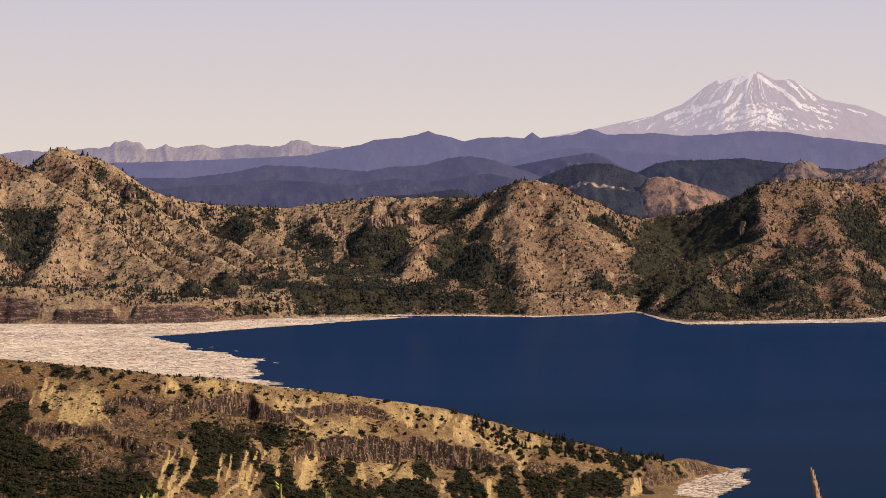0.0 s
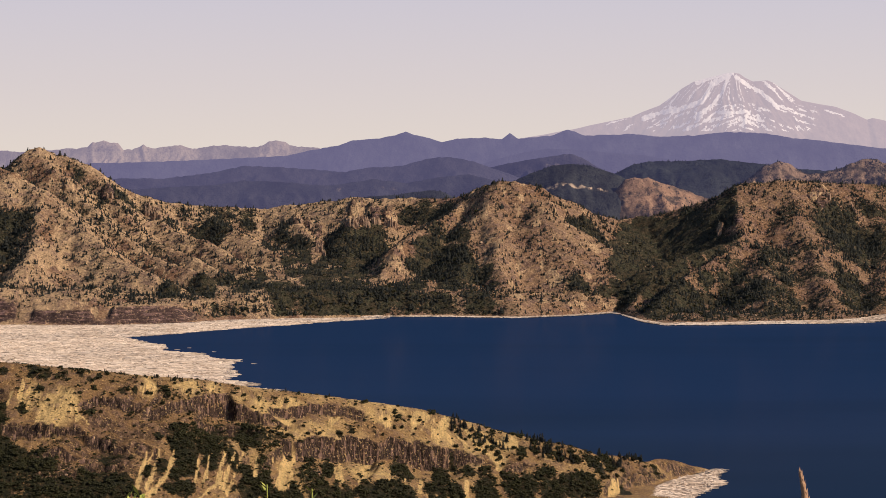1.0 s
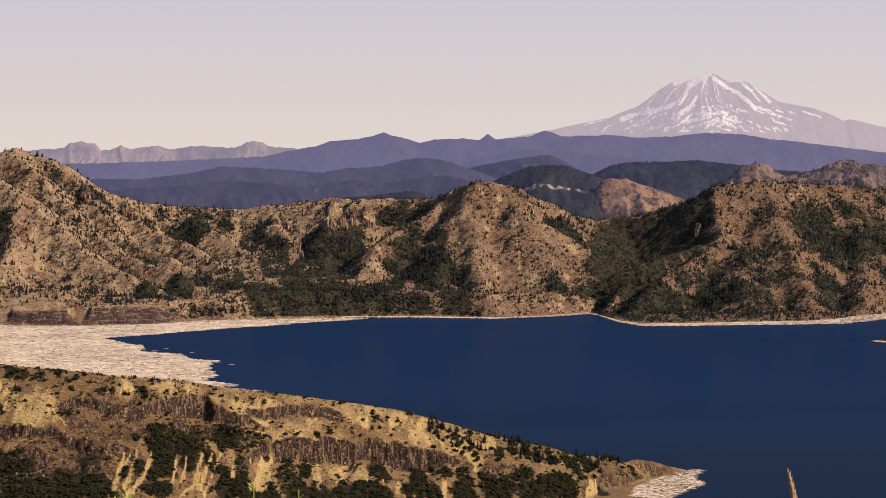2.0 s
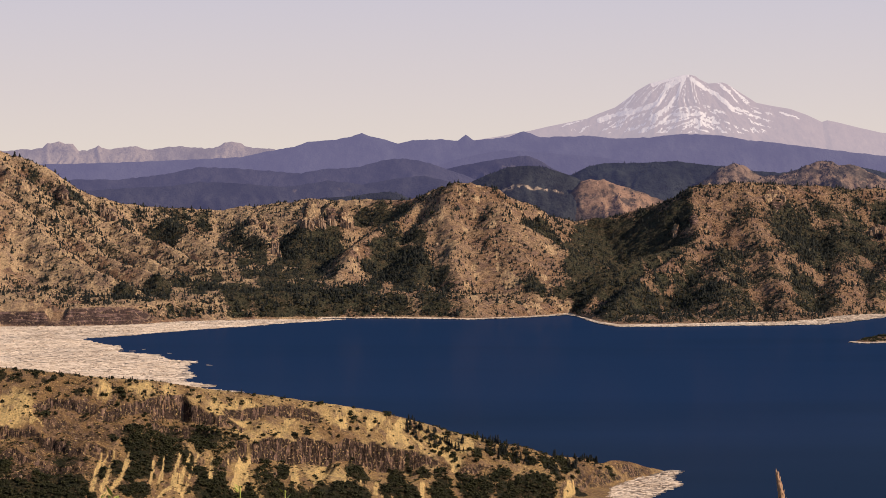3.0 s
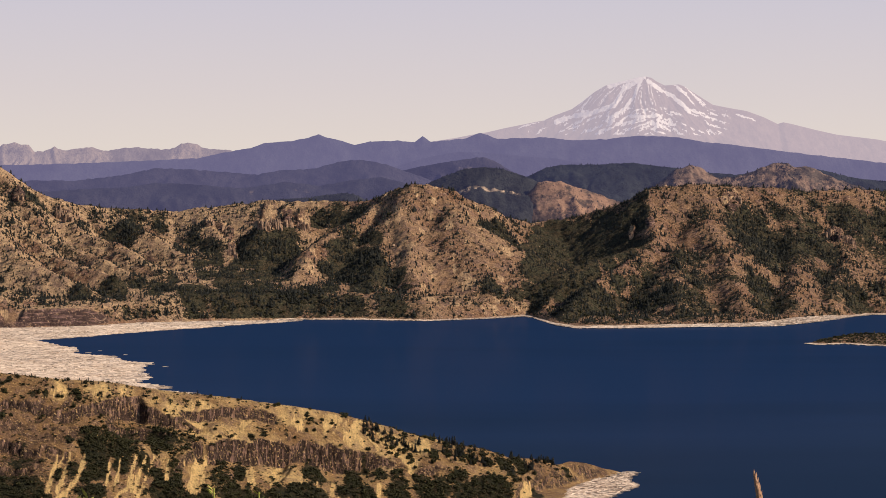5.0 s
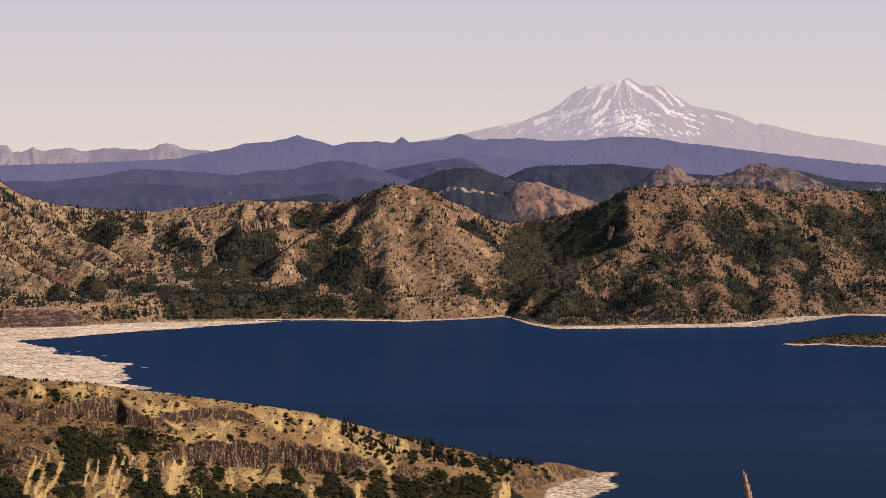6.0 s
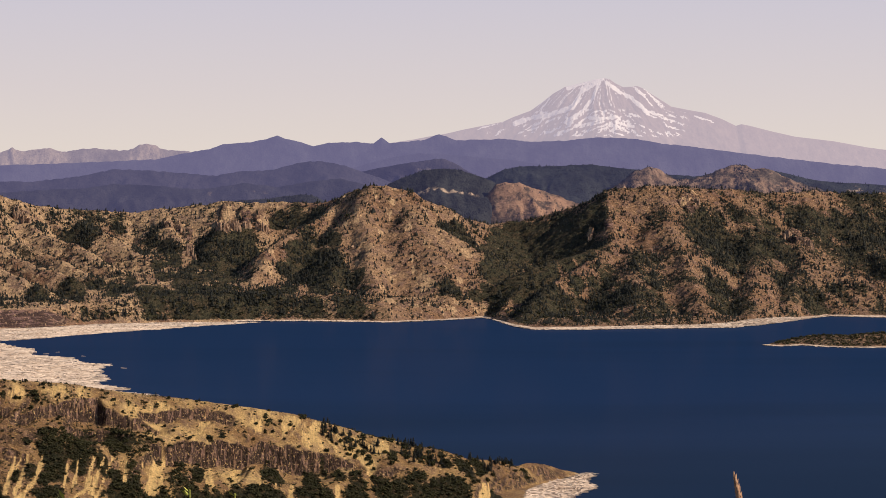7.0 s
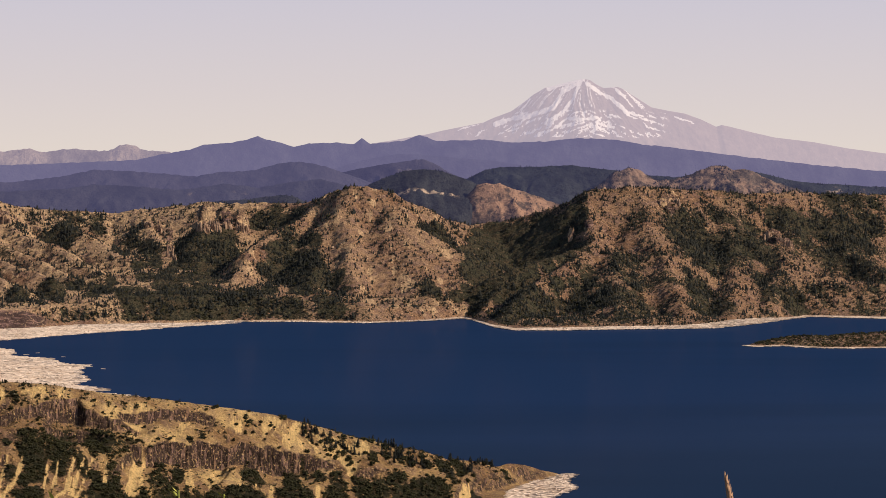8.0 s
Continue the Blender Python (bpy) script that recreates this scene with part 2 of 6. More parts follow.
BACK_SPUR_B = [(-216, 4300, 154.8), (-212, 4220, 128.3), (-180, 4140, 103.7), (-163, 4060, 76.5)]
BACK_SPUR_C = [(-22, 4265, 166.7), (-64, 4190, 140.2), (-107, 4150, 129.6), (-127, 4080, 100.7), (-120, 4020, 77.9)]
CENTRE = [(75, 4230, 171.8), (92, 4200, 181.5), (110, 4170, 189.2), (132, 4150, 195.9), (156, 4150, 196.8), (179, 4150, 192.1), (203, 4155, 181.8), (224, 4165, 171.5), (261, 4185, 156.2), (300, 4210, 139.8), (335, 4230, 130.9)]
CENTRE_SPUR = [(132, 4150, 195.9), (110, 4065, 156.0), (121, 3980, 116.8), (113, 3905, 83.4), (124, 3810, 43.6), (127, 3702, 1.6)]
CENTRE_SPUR_B = [(96, 4195, 182.5), (53, 4110, 146.1), (6, 4030, 120.2), (-37, 3950, 92.6), (-53, 3865, 58.6), (-60, 3735, 9.0)]
CENTRE_SPUR_C = [(77, 4040, 129.0), (70, 3940, 91.1), (56, 3840, 50.9), (52, 3715, 5.9)]
CENTRE_SPUR_D = [(188, 4150, 188.4), (198, 4060, 146.9), (220, 3960, 99.4), (228, 3870, 58.4), (254, 3740, 8.7)]
CENTRE_SPUR_E = [(251, 4180, 161.0), (277, 4080, 114.5), (283, 3990, 80.6), (287, 3900, 48.4), (293, 3810, 17.8)]
RIGHT = [(335, 4230, 130.9), (396, 4220, 140.6), (450, 4200, 156.0), (495, 4180, 172.3), (519, 4160, 186.5), (535, 4150, 194.0), (596, 4160, 196.8), (675, 4190, 194.8), (745, 4220, 191.8), (816, 4240, 186.6), (891, 4270, 190.6), (944, 4290, 185.9), (996, 4300, 188.0), (1066, 4310, 186.3), (1198, 4310, 185.0)]
RIGHT_SPUR = [(529, 4150, 192.1), (519, 4070, 155.9), (514, 4000, 125.3), (497, 3930, 98.5), (453, 3860, 76.2), (402, 3780, 55.1), (354, 3680, 28.5), (328, 3580, 3.6)]
RIGHT_SPUR_UP = [(490, 3945, 104.3), (437, 3905, 86.0), (371, 3865, 72.5), (316, 3820, 51.7)]
RIGHT_SPUR_B = [(615, 4165, 195.8), (609, 4050, 142.5), (613, 3940, 100.0), (612, 3820, 60.3), (608, 3640, 14.1)]
RIGHT_SPUR_F = [(538, 3940, 100.0), (525, 3810, 60.7), (489, 3580, 5.2)]
RIGHT_SPUR_C = [(750, 4225, 188.3), (751, 4120, 139.3), (745, 4010, 95.7), (723, 3890, 59.3), (674, 3670, 13.5)]
RIGHT_SPUR_D = [(886, 4270, 190.6), (852, 4150, 134.5), (824, 4060, 99.1), (829, 3970, 70.0), (893, 3930, 56.3), (969, 3910, 45.7)]
RIGHT_SPUR_E = [(964, 4290, 186.0), (945, 4180, 134.2), (946, 4080, 94.3), (981, 3990, 65.1)]
RIGHT_SPUR_G = [(809, 3960, 74.8), (769, 3850, 43.4), (756, 3740, 14.1)]
GULCH = [(329, 4215, 128.4), (302, 4040, 88.1), (284, 3880, 49.2), (284, 3770, 11.3)]
BASIN = [(-168, 4090, 86.6), (-173, 3990, 62.7), (-195, 3880, 40.5), (-207, 3780, 19.3), (-219, 3700, 5.0)]
BASIN_B = [(-266, 3900, 52.8), (-312, 3820, 38.8), (-384, 3760, 33.0), (-491, 3740, 39.9), (-599, 3680, 47.6)]
BENCH_C = [(-283, 3660, 24.6), (-235, 3670, 24.9), (-194, 3680, 20.3)]
CLIFF_X = (-950, -640, -585, -566, -557, -547, -535, -480, -459, -450, -438, -425, -385, -345, -326, -312)
CLIFF_Z = (38, 36, 35, 30, 3, 4, 20, 20, 20, 3, 5, 23, 25, 23, 14, 0)        # the rock face above the raft
TERRACE_Z = (50, 50, 49, 44, 9, 12, 42, 46, 36, 6, 9, 26, 27, 25, 15, 0)      # the sloping ground on top of it


def far_form():
    """The lie of the land beyond the lake: crests, spurs and gullies, the benches on the shore, and whose ground it is."""
    X, Y = grid_points(-850, 1150, 3405, 4360, 2.4)
    wx = X + 15 * (fbm(X, Y, 110, 4, 0.5, 1) - 0.5)
    wy = Y + 15 * (fbm(X, Y, 110, 4, 0.5, 2) - 0.5)
    r = lambda line, slope, seed, gully=9.0, width=34, flat=0.0, soft=8.0: ridge(wx, wy, line, slope, flat, soft, 0.5 * gully, width, seed)
    f = {}
    f["left"] = blend([r(LEFT, 0.74, 1, 7), r(LEFT_SPUR, 0.72, 15), r(LEFT_SPUR_B, 0.72, 16)], 3)
    f["peak"] = blend([r(PEAK, 0.86, 2, 14, 30, soft=4), r(PEAK_SPUR, 0.74, 3), r(PEAK_SPUR_B, 0.78, 17, 12), r(PEAK_SPUR_C, 0.72, 18, 12)], 3)
    f["back"] = blend([r(BACK, 0.62, 4, 12), r(BACK_SPUR, 0.66, 5, 14), r(BACK_SPUR_B, 0.66, 19, 14), r(BACK_SPUR_C, 0.7, 20, 14), r(BENCH_C, 0.8, 21, 4, flat=8), r(BASIN, 0.10, 22, 5, flat=30), r(BASIN_B, 0.10, 23, 5, flat=30)], 3)
    f["centre"] = blend([r(CENTRE, 0.80, 6, 9), r(CENTRE_SPUR, 0.74, 7, 9, 40), r(CENTRE_SPUR_B, 0.76, 8, 11), r(CENTRE_SPUR_C, 0.62, 24, 8), r(CENTRE_SPUR_D, 0.52, 25, 6), r(CENTRE_SPUR_E, 0.6, 26, 7), r(GULCH, 0.3, 27, 4, flat=3)], 2.5)
    f["right"] = blend([r(RIGHT, 0.72, 9, 8), r(RIGHT_SPUR, 0.86, 10, 5, 46), r(RIGHT_SPUR_UP, 0.7, 28, 4), r(RIGHT_SPUR_B, 0.56, 11, 10), r(RIGHT_SPUR_C, 0.54, 12, 12), r(RIGHT_SPUR_D, 0.54, 13, 12),
                        r(RIGHT_SPUR_E, 0.54, 14, 10), r(RIGHT_SPUR_F, 0.46, 29, 8), r(RIGHT_SPUR_G, 0.5, 30, 10)], 2.5)
    Z = blend(list(f.values()), 2.5)
    away = np.full(X.shape, 1e9)
    for (x0, y0), (x1, y1) in zip(SHORE, SHORE[1:]):
        t = np.clip(((X - x0) * (x1 - x0) + (Y - y0) * (y1 - y0)) / ((x1 - x0) ** 2 + (y1 - y0) ** 2), 0, 1)
        away = np.minimum(away, np.hypot(X - x0 - t * (x1 - x0), Y - y0 - t * (y1 - y0)))
    behind = np.where(Y > np.interp(X, [p[0] for p in SHORE], [p[1] for p in SHORE]), away, -away) + 6 * (fbm(X, Y, 24, 4, 0.6, 5) - 0.5)
    cap = 1.0 + 0.80 * behind + 7 * (fbm(X, Y, 25, 4, 0.6, 8) - 0.5)
    Z = -3 * np.logaddexp(-np.clip(Z / 3, -60, 200), -np.clip(cap / 3, -60, 200))
    inland = smooth(2, 40, behind)
    Z = Z + inland * (7 * (fbm(X, Y, 55, 6, 0.55, 3) - 0.5) + 5 * (ridged(X, Y, 24, 4, 6) - 0.6) + 4.5 * (fbm(X, Y, 11, 3, 0.65, 7) - 0.5))
    # the benches on the shore: a stepped rock face, and a slope of washed-down pumice above it
    bite = behind + 17 * (ridged(X, Y * 0.3, 38, 3, 40) - 0.62) + 3 * (fbm(X, Y, 8, 3, 0.6, 41) - 0.5)
    face = 0.30 * smooth(2, 5, bite) + 0.25 * smooth(6, 9, bite) + 0.25 * smooth(10, 13, bite) + 0.20 * smooth(14, 17, bite)
    scarp_z, top_z = np.interp(X, CLIFF_X, CLIFF_Z), np.interp(X, CLIFF_X, TERRACE_Z)
    bench = np.minimum(scarp_z * face + 0.42 * np.clip(bite - 18, 0, 300), top_z + 2 * (fbm(X, Y, 20, 3, 0.5, 42) - 0.5)) - 0.5 * np.clip(behind - 105, 0, 300)
    bench = np.where(top_z > 1, bench, -50)
    on_bench = smooth(-6, -1, bench - Z) * smooth(1, 6, top_z)
    Z = np.maximum(Z, bench)
    cliff = on_bench * smooth(1, 4, bite) * smooth(20, 16, bite)
    Z = np.where(behind > 0, np.maximum(Z, 1.2 + 0.14 * np.clip(behind, 0, 60)), np.minimum(Z, 0.6 + 0.25 * behind))
    return X, Y, Z, np.argmax(np.stack(list(f.values())), 0), inland, cliff, list(f), behind


# what grows where, as (x, y, radius along x, radius along y)
FOREST_A = [(-655, 3866, 24.3, 33.2), (-622, 3825, 25.8, 50.4), (-635, 3746, 25.3, 55.7), (-612, 3867, 19.1, 38.6), (-603, 3759, 15.2, 48.7), (-633, 3684, 16.6, 53.0), (-501, 4180, 13.2, 42.1), (-479, 4154, 14.9, 47.8), (-466, 4118, 13.0, 30.0), (-570, 4203, 11.3, 20.4), (-549, 4190, 11.3, 18.2), (-522, 4156, 13.1, 23.6), (-394, 4244, 15.3, 31.1), (-365, 4239, 21.0, 53.6), (-336, 4228, 17.1, 54.8), (-365, 4182, 16.9, 37.5), (-339, 4154, 13.1, 24.6), (-412, 4132, 11.2, 35.7)]
FOREST_B = [(-565, 3675, 6.6, 18.2), (-529, 3714, 6.7, 21.4), (-483, 3681, 8.3, 26.5), (-449, 3676, 9.9, 31.8), (-414, 3654, 9.9, 31.6), (-374, 3663, 13.2, 42.2), (-343, 3684, 14.9, 47.7), (-323, 3741, 15.1, 20.4), (-293, 3790, 13.6, 43.6), (-264, 3866, 10.4, 24.6), (-329, 3626, 9.8, 23.6), (-307, 3656, 11.5, 33.2), (-392, 3606, 6.5, 20.8), (-614, 3552, 9.6, 20.4), (-256, 3746, 11.8, 37.7), (-221, 3734, 13.4, 43.0), (-187, 3720, 13.4, 33.2), (-153, 3722, 15.1, 33.2), (-120, 3722, 16.7, 34.3), (-86, 3726, 16.8, 22.5), (-53, 3724, 15.1, 21.4)]
FOREST_C = [(-136, 3696, 8.3, 9.6), (-103, 3700, 10.0, 11.8), (-69, 3708, 10.0, 9.6), (-28, 3712, 8.3, 7.5), (-290, 4250, 9.6, 19.3), (-228, 4178, 13.2, 25.7), (-244, 4128, 13.0, 41.6), (-197, 4107, 9.2, 29.6), (-123, 4094, 18.4, 32.1), (-95, 4080, 22.0, 42.9), (-77, 4124, 18.5, 30.0), (-130, 4036, 14.5, 35.4), (-84, 4023, 18.1, 57.9), (-22, 4210, 15.2, 24.6), (7, 4220, 13.3, 26.8), (25, 4062, 12.8, 40.9), (-3, 4178, 11.3, 18.2), (-136, 4240, 9.5, 13.9), (44, 4210, 9.5, 30.3)]
FOREST_D = [(15, 3966, 19.6, 34.3), (41, 3915, 19.4, 55.7), (15, 3908, 17.6, 56.2), (68, 3920, 15.9, 36.4), (93, 3858, 13.9, 21.4), (81, 3726, 15.1, 48.3), (97, 3696, 10.0, 11.8), (61, 4024, 12.7, 22.5), (43, 4029, 12.7, 21.4), (-12, 3916, 10.6, 17.1), (-3, 3818, 12.0, 38.5), (6, 3718, 10.0, 11.8), (-28, 3758, 10.1, 32.5), (108, 3795, 10.2, 32.8), (49, 3794, 10.2, 32.8)]
FOREST_E = [(240, 3855, 7.8, 24.6), (234, 3891, 6.1, 12.9), (251, 3814, 7.7, 24.7), (227, 3922, 6.2, 10.7), (261, 3776, 7.6, 12.9), (290, 4066, 11.0, 35.1), (274, 4104, 11.1, 27.9), (296, 4024, 9.1, 29.0), (245, 4083, 7.3, 23.5), (302, 4173, 7.5, 24.0), (297, 3916, 8.8, 20.4), (336, 3669, 18.2, 58.1), (367, 3651, 16.4, 38.6), (407, 3710, 15.0, 37.5), (437, 3754, 13.5, 21.4), (462, 3752, 13.5, 43.2), (392, 3726, 11.7, 25.7), (432, 3783, 10.2, 15.0), (314, 3801, 13.7, 35.4), (365, 3800, 13.7, 43.8)]
FOREST_F = [(488, 3825, 10.3, 33.0), (462, 3822, 10.3, 12.9), (507, 3771, 10.2, 32.6), (528, 3862, 8.7, 24.6), (551, 3783, 7.7, 15.0), (504, 3627, 8.2, 26.1), (550, 3693, 6.6, 21.3), (674, 4124, 11.1, 18.2), (685, 4074, 12.8, 22.5), (705, 4114, 11.1, 20.4), (659, 3999, 9.0, 28.8), (685, 4020, 10.8, 31.1), (646, 3866, 10.4, 33.4), (663, 3842, 12.1, 37.5), (630, 3698, 10.0, 31.9), (711, 4065, 11.0, 12.9), (689, 3963, 10.7, 23.6)]
FOREST_G = [(731, 4144, 13.0, 21.4), (708, 4065, 11.0, 11.8), (718, 4016, 12.6, 32.1), (682, 3962, 10.7, 34.2), (798, 4142, 13.0, 21.4), (786, 4032, 10.9, 34.8), (647, 3812, 12.0, 38.4), (882, 4132, 11.2, 33.2), (926, 4206, 13.2, 26.8), (975, 4208, 15.1, 31.1), (1019, 4227, 19.0, 27.9), (990, 4148, 14.9, 36.4), (912, 4142, 9.3, 15.0), (1040, 4278, 11.5, 16.1), (965, 4248, 9.6, 18.2), (851, 3900, 14.0, 18.2), (894, 3891, 14.0, 19.3), (938, 3886, 15.7, 23.6), (817, 3867, 10.4, 18.2), (862, 3867, 10.4, 17.1), (913, 3860, 10.4, 16.1), (764, 3916, 10.6, 33.8), (807, 4191, 9.4, 19.3)]
FOREST_SHORE = [(-19, 3690, 8.3, 8.6), (14, 3686, 7.5, 6.7), (47, 3681, 7.5, 7.5), (80, 3674, 7.4, 6.7), (105, 3669, 6.6, 7.5), (-69, 3678, 8.3, 10.7), (-110, 3669, 8.3, 8.6), (-151, 3654, 6.6, 8.6), (365, 3546, 6.4, 20.4), (404, 3542, 6.4, 20.4), (446, 3560, 6.4, 20.5), (501, 3606, 6.5, 20.8), (-272, 3621, 5.7, 6.4), (-317, 3579, 6.4, 9.6), (-295, 3612, 6.5, 16.1)]
FOREST = FOREST_SHORE + FOREST_A + FOREST_B + FOREST_C + FOREST_D + FOREST_E + FOREST_F + FOREST_G
SCRUB_A = [(373, 4178, 20.7, 54.6), (409, 4161, 20.6, 36.4), (443, 4132, 20.4, 58.9), (476, 4094, 16.6, 28.9), (497, 4114, 11.1, 23.6), (337, 4088, 16.5, 53.0), (384, 4095, 20.3, 56.8), (428, 4074, 20.2, 45.0), (469, 4036, 20.0, 35.4), (498, 4046, 12.7, 24.6), (481, 3984, 12.5, 40.1), (320, 3987, 14.3, 45.9), (353, 3952, 12.4, 39.8), (378, 3842, 15.6, 24.6), (334, 3830, 13.8, 17.1), (300, 3844, 10.4, 33.2), (510, 4083, 7.3, 17.1), (433, 3876, 8.7, 27.9), (345, 4179, 11.3, 36.1), (507, 4034, 6.4, 17.1)]
SCRUB_B = [(-196, 3896, 14.0, 44.9), (-163, 3954, 16.0, 51.2), (-126, 3918, 15.9, 50.8), (-157, 3806, 12.0, 38.3), (-210, 4002, 10.8, 34.6), (-185, 4041, 10.9, 34.9), (-106, 3818, 12.0, 38.5), (-245, 3849, 8.7, 27.7)]
SCRUB_C = [(407, 4048, 18.2, 58.3), (427, 3896, 12.3, 39.3), (362, 3860, 17.4, 55.6), (385, 3747, 13.5, 43.1), (333, 3928, 17.7, 56.5), (348, 3800, 15.4, 23.6), (332, 4016, 14.4, 46.2), (400, 4112, 20.3, 49.3), (448, 4088, 18.4, 35.4), (281, 3818, 8.6, 13.9)]
SCRUB_D = [(-256, 3759, 21.1, 67.6), (-204, 3734, 25.2, 80.6), (-154, 3729, 25.2, 80.5), (-103, 3726, 25.1, 56.8), (-53, 3730, 21.0, 36.4), (-322, 3730, 18.5, 59.1), (-366, 3669, 14.9, 47.5), (-130, 4036, 27.2, 73.9), (-85, 4078, 27.5, 52.5), (-158, 3844, 25.9, 83.0), (-109, 3926, 26.5, 84.8), (-185, 3692, 11.6, 16.1), (-136, 3696, 11.6, 12.9), (-78, 3704, 10.0, 11.8)]
SCRUB_E = [(365, 4082, 27.5, 88.1), (388, 3861, 26.1, 83.4), (342, 3822, 25.8, 50.4), (381, 3705, 21.7, 46.1), (451, 4034, 23.6, 75.5), (316, 3928, 17.7, 56.5), (316, 4053, 12.8, 40.8), (341, 3627, 19.6, 62.6), (434, 3804, 12.0, 20.4), (456, 3924, 15.9, 50.8), (313, 3792, 11.9, 34.3)]
SCRUB_F = [(15, 3982, 17.9, 28.9), (50, 3933, 17.7, 49.3), (76, 3866, 15.6, 34.3), (40, 3819, 17.2, 55.0), (-3, 3814, 15.4, 49.4), (81, 3712, 13.4, 42.8), (102, 3864, 10.4, 17.1), (31, 3705, 11.7, 16.1), (-19, 3705, 11.7, 13.9), (69, 3998, 10.8, 25.7), (97, 3682, 9.9, 12.9), (-132, 4090, 18.4, 48.2), (-77, 4130, 16.7, 28.9), (-22, 4203, 13.2, 22.5), (-208, 4143, 11.2, 28.9), (-244, 4126, 11.1, 35.6), (7, 4198, 11.3, 20.4), (-103, 4035, 18.1, 50.4)]
SCRUB = SCRUB_F + SCRUB_A + SCRUB_B + SCRUB_C + SCRUB_D + SCRUB_E
WOODLAND_A = [(-122, 4078, 36.7, 88.9), (-76, 4062, 32.0, 102.3), (-161, 3900, 35.1, 112.3), (-137, 3722, 29.3, 82.5), (-70, 3752, 29.5, 94.5), (15, 3938, 31.0, 60.0), (58, 3855, 26.0, 63.2), (81, 3726, 21.0, 67.0), (-205, 4090, 23.0, 73.6), (-230, 4202, 18.9, 48.2), (-19, 3738, 21.0, 53.6), (-241, 3776, 21.2, 67.9), (-341, 4173, 28.2, 77.1), (271, 4062, 22.8, 55.7), (-641, 3832, 34.5, 77.1), (35, 4161, 22.5, 71.9), (-291, 4268, 19.2, 32.1), (239, 3830, 13.8, 35.4)]
WOODLAND_B = [(555, 3872, 30.5, 97.5), (484, 3794, 34.1, 103.9), (530, 3693, 29.1, 93.0), (389, 3700, 33.3, 90.0), (675, 4017, 31.6, 71.8), (704, 4041, 31.8, 61.1), (776, 4077, 41.3, 108.2), (867, 4156, 42.1, 83.6), (939, 4136, 41.9, 88.9), (967, 4008, 36.1, 115.4), (791, 3870, 34.8, 82.5), (658, 3774, 25.5, 81.5), (983, 4244, 38.2, 66.4)]
WOODLAND = WOODLAND_A + WOODLAND_B
BARE_A = [(-671, 3963, 21.4, 33.2), (-630, 3932, 21.2, 31.1), (-587, 3879, 19.2, 36.4), (-675, 3990, 12.6, 21.4), (-548, 3844, 17.3, 32.1), (-496, 3778, 13.6, 23.6), (-561, 3758, 20.3, 43.9), (-526, 3752, 15.2, 27.9), (-574, 3680, 8.3, 11.8), (-517, 3808, 13.7, 26.8), (-446, 4190, 11.3, 36.2), (-426, 4180, 9.4, 30.1), (-340, 3844, 17.3, 55.3), (-312, 3820, 12.0, 38.5), (-369, 3872, 13.9, 44.6), (-419, 3855, 12.1, 31.1), (-460, 3762, 8.5, 17.1)]
BARE_B = [(163, 4095, 23.9, 26.8), (178, 4017, 25.3, 36.4), (143, 4053, 14.6, 33.2), (192, 3928, 21.2, 41.8), (156, 3928, 21.2, 47.1), (172, 3874, 19.2, 42.9), (147, 3696, 15.0, 24.6), (206, 3854, 15.6, 28.9), (190, 3724, 15.1, 33.2), (225, 3742, 10.1, 18.2), (214, 4020, 16.3, 36.4), (136, 4102, 12.9, 18.2), (107, 4083, 12.9, 34.3), (259, 4006, 10.8, 22.5), (238, 4112, 12.9, 25.7), (-38, 3924, 12.4, 23.6), (-21, 3970, 10.7, 23.6), (-3, 4008, 10.8, 23.6), (-46, 3874, 7.0, 11.8), (79, 4028, 10.9, 24.6), (105, 3980, 10.7, 23.6), (106, 4029, 12.7, 23.6)]
BARE_C = [(553, 4116, 16.7, 28.9), (589, 4114, 18.5, 25.7), (542, 4034, 18.1, 37.5), (573, 4000, 19.8, 33.2), (519, 3933, 14.2, 34.3), (610, 4006, 14.4, 37.5), (592, 3944, 14.2, 27.9), (623, 3970, 8.9, 28.6), (669, 4148, 9.3, 21.4), (629, 4132, 14.9, 30.0), (594, 3789, 10.2, 31.1), (596, 3694, 10.0, 18.2), (573, 3759, 10.1, 25.7)]
BARE_D = [(741, 4198, 13.2, 24.6), (726, 3904, 7.0, 19.3), (758, 3933, 7.1, 18.2), (851, 3945, 8.9, 28.4), (883, 3926, 8.8, 28.3), (934, 3908, 7.9, 25.3), (960, 3903, 7.0, 22.5), (886, 4248, 9.6, 18.2), (833, 4227, 9.5, 17.1), (704, 3741, 10.1, 32.3), (738, 3830, 6.9, 21.4), (780, 3819, 6.9, 18.2)]
BARE = BARE_A + BARE_B + BARE_C + BARE_D
CRAGS_A = [(-107, 4220, 13.3, 42.5), (-79, 4215, 11.4, 36.4), (-50, 4190, 9.4, 18.2), (-208, 4239, 7.6, 23.6), (-173, 4202, 7.6, 18.2), (-165, 4119, 6.5, 20.8), (-189, 4236, 5.7, 11.8), (-447, 4202, 11.3, 36.3), (-518, 4168, 9.4, 17.1), (481, 4036, 6.4, 11.8), (657, 4132, 13.0, 26.8), (510, 4032, 7.3, 18.2)]
CRAGS_B = [(830, 4112, 11.1, 28.9), (847, 4082, 9.2, 17.1), (655, 4114, 7.4, 13.9)]
CRAGS = CRAGS_A + CRAGS_B
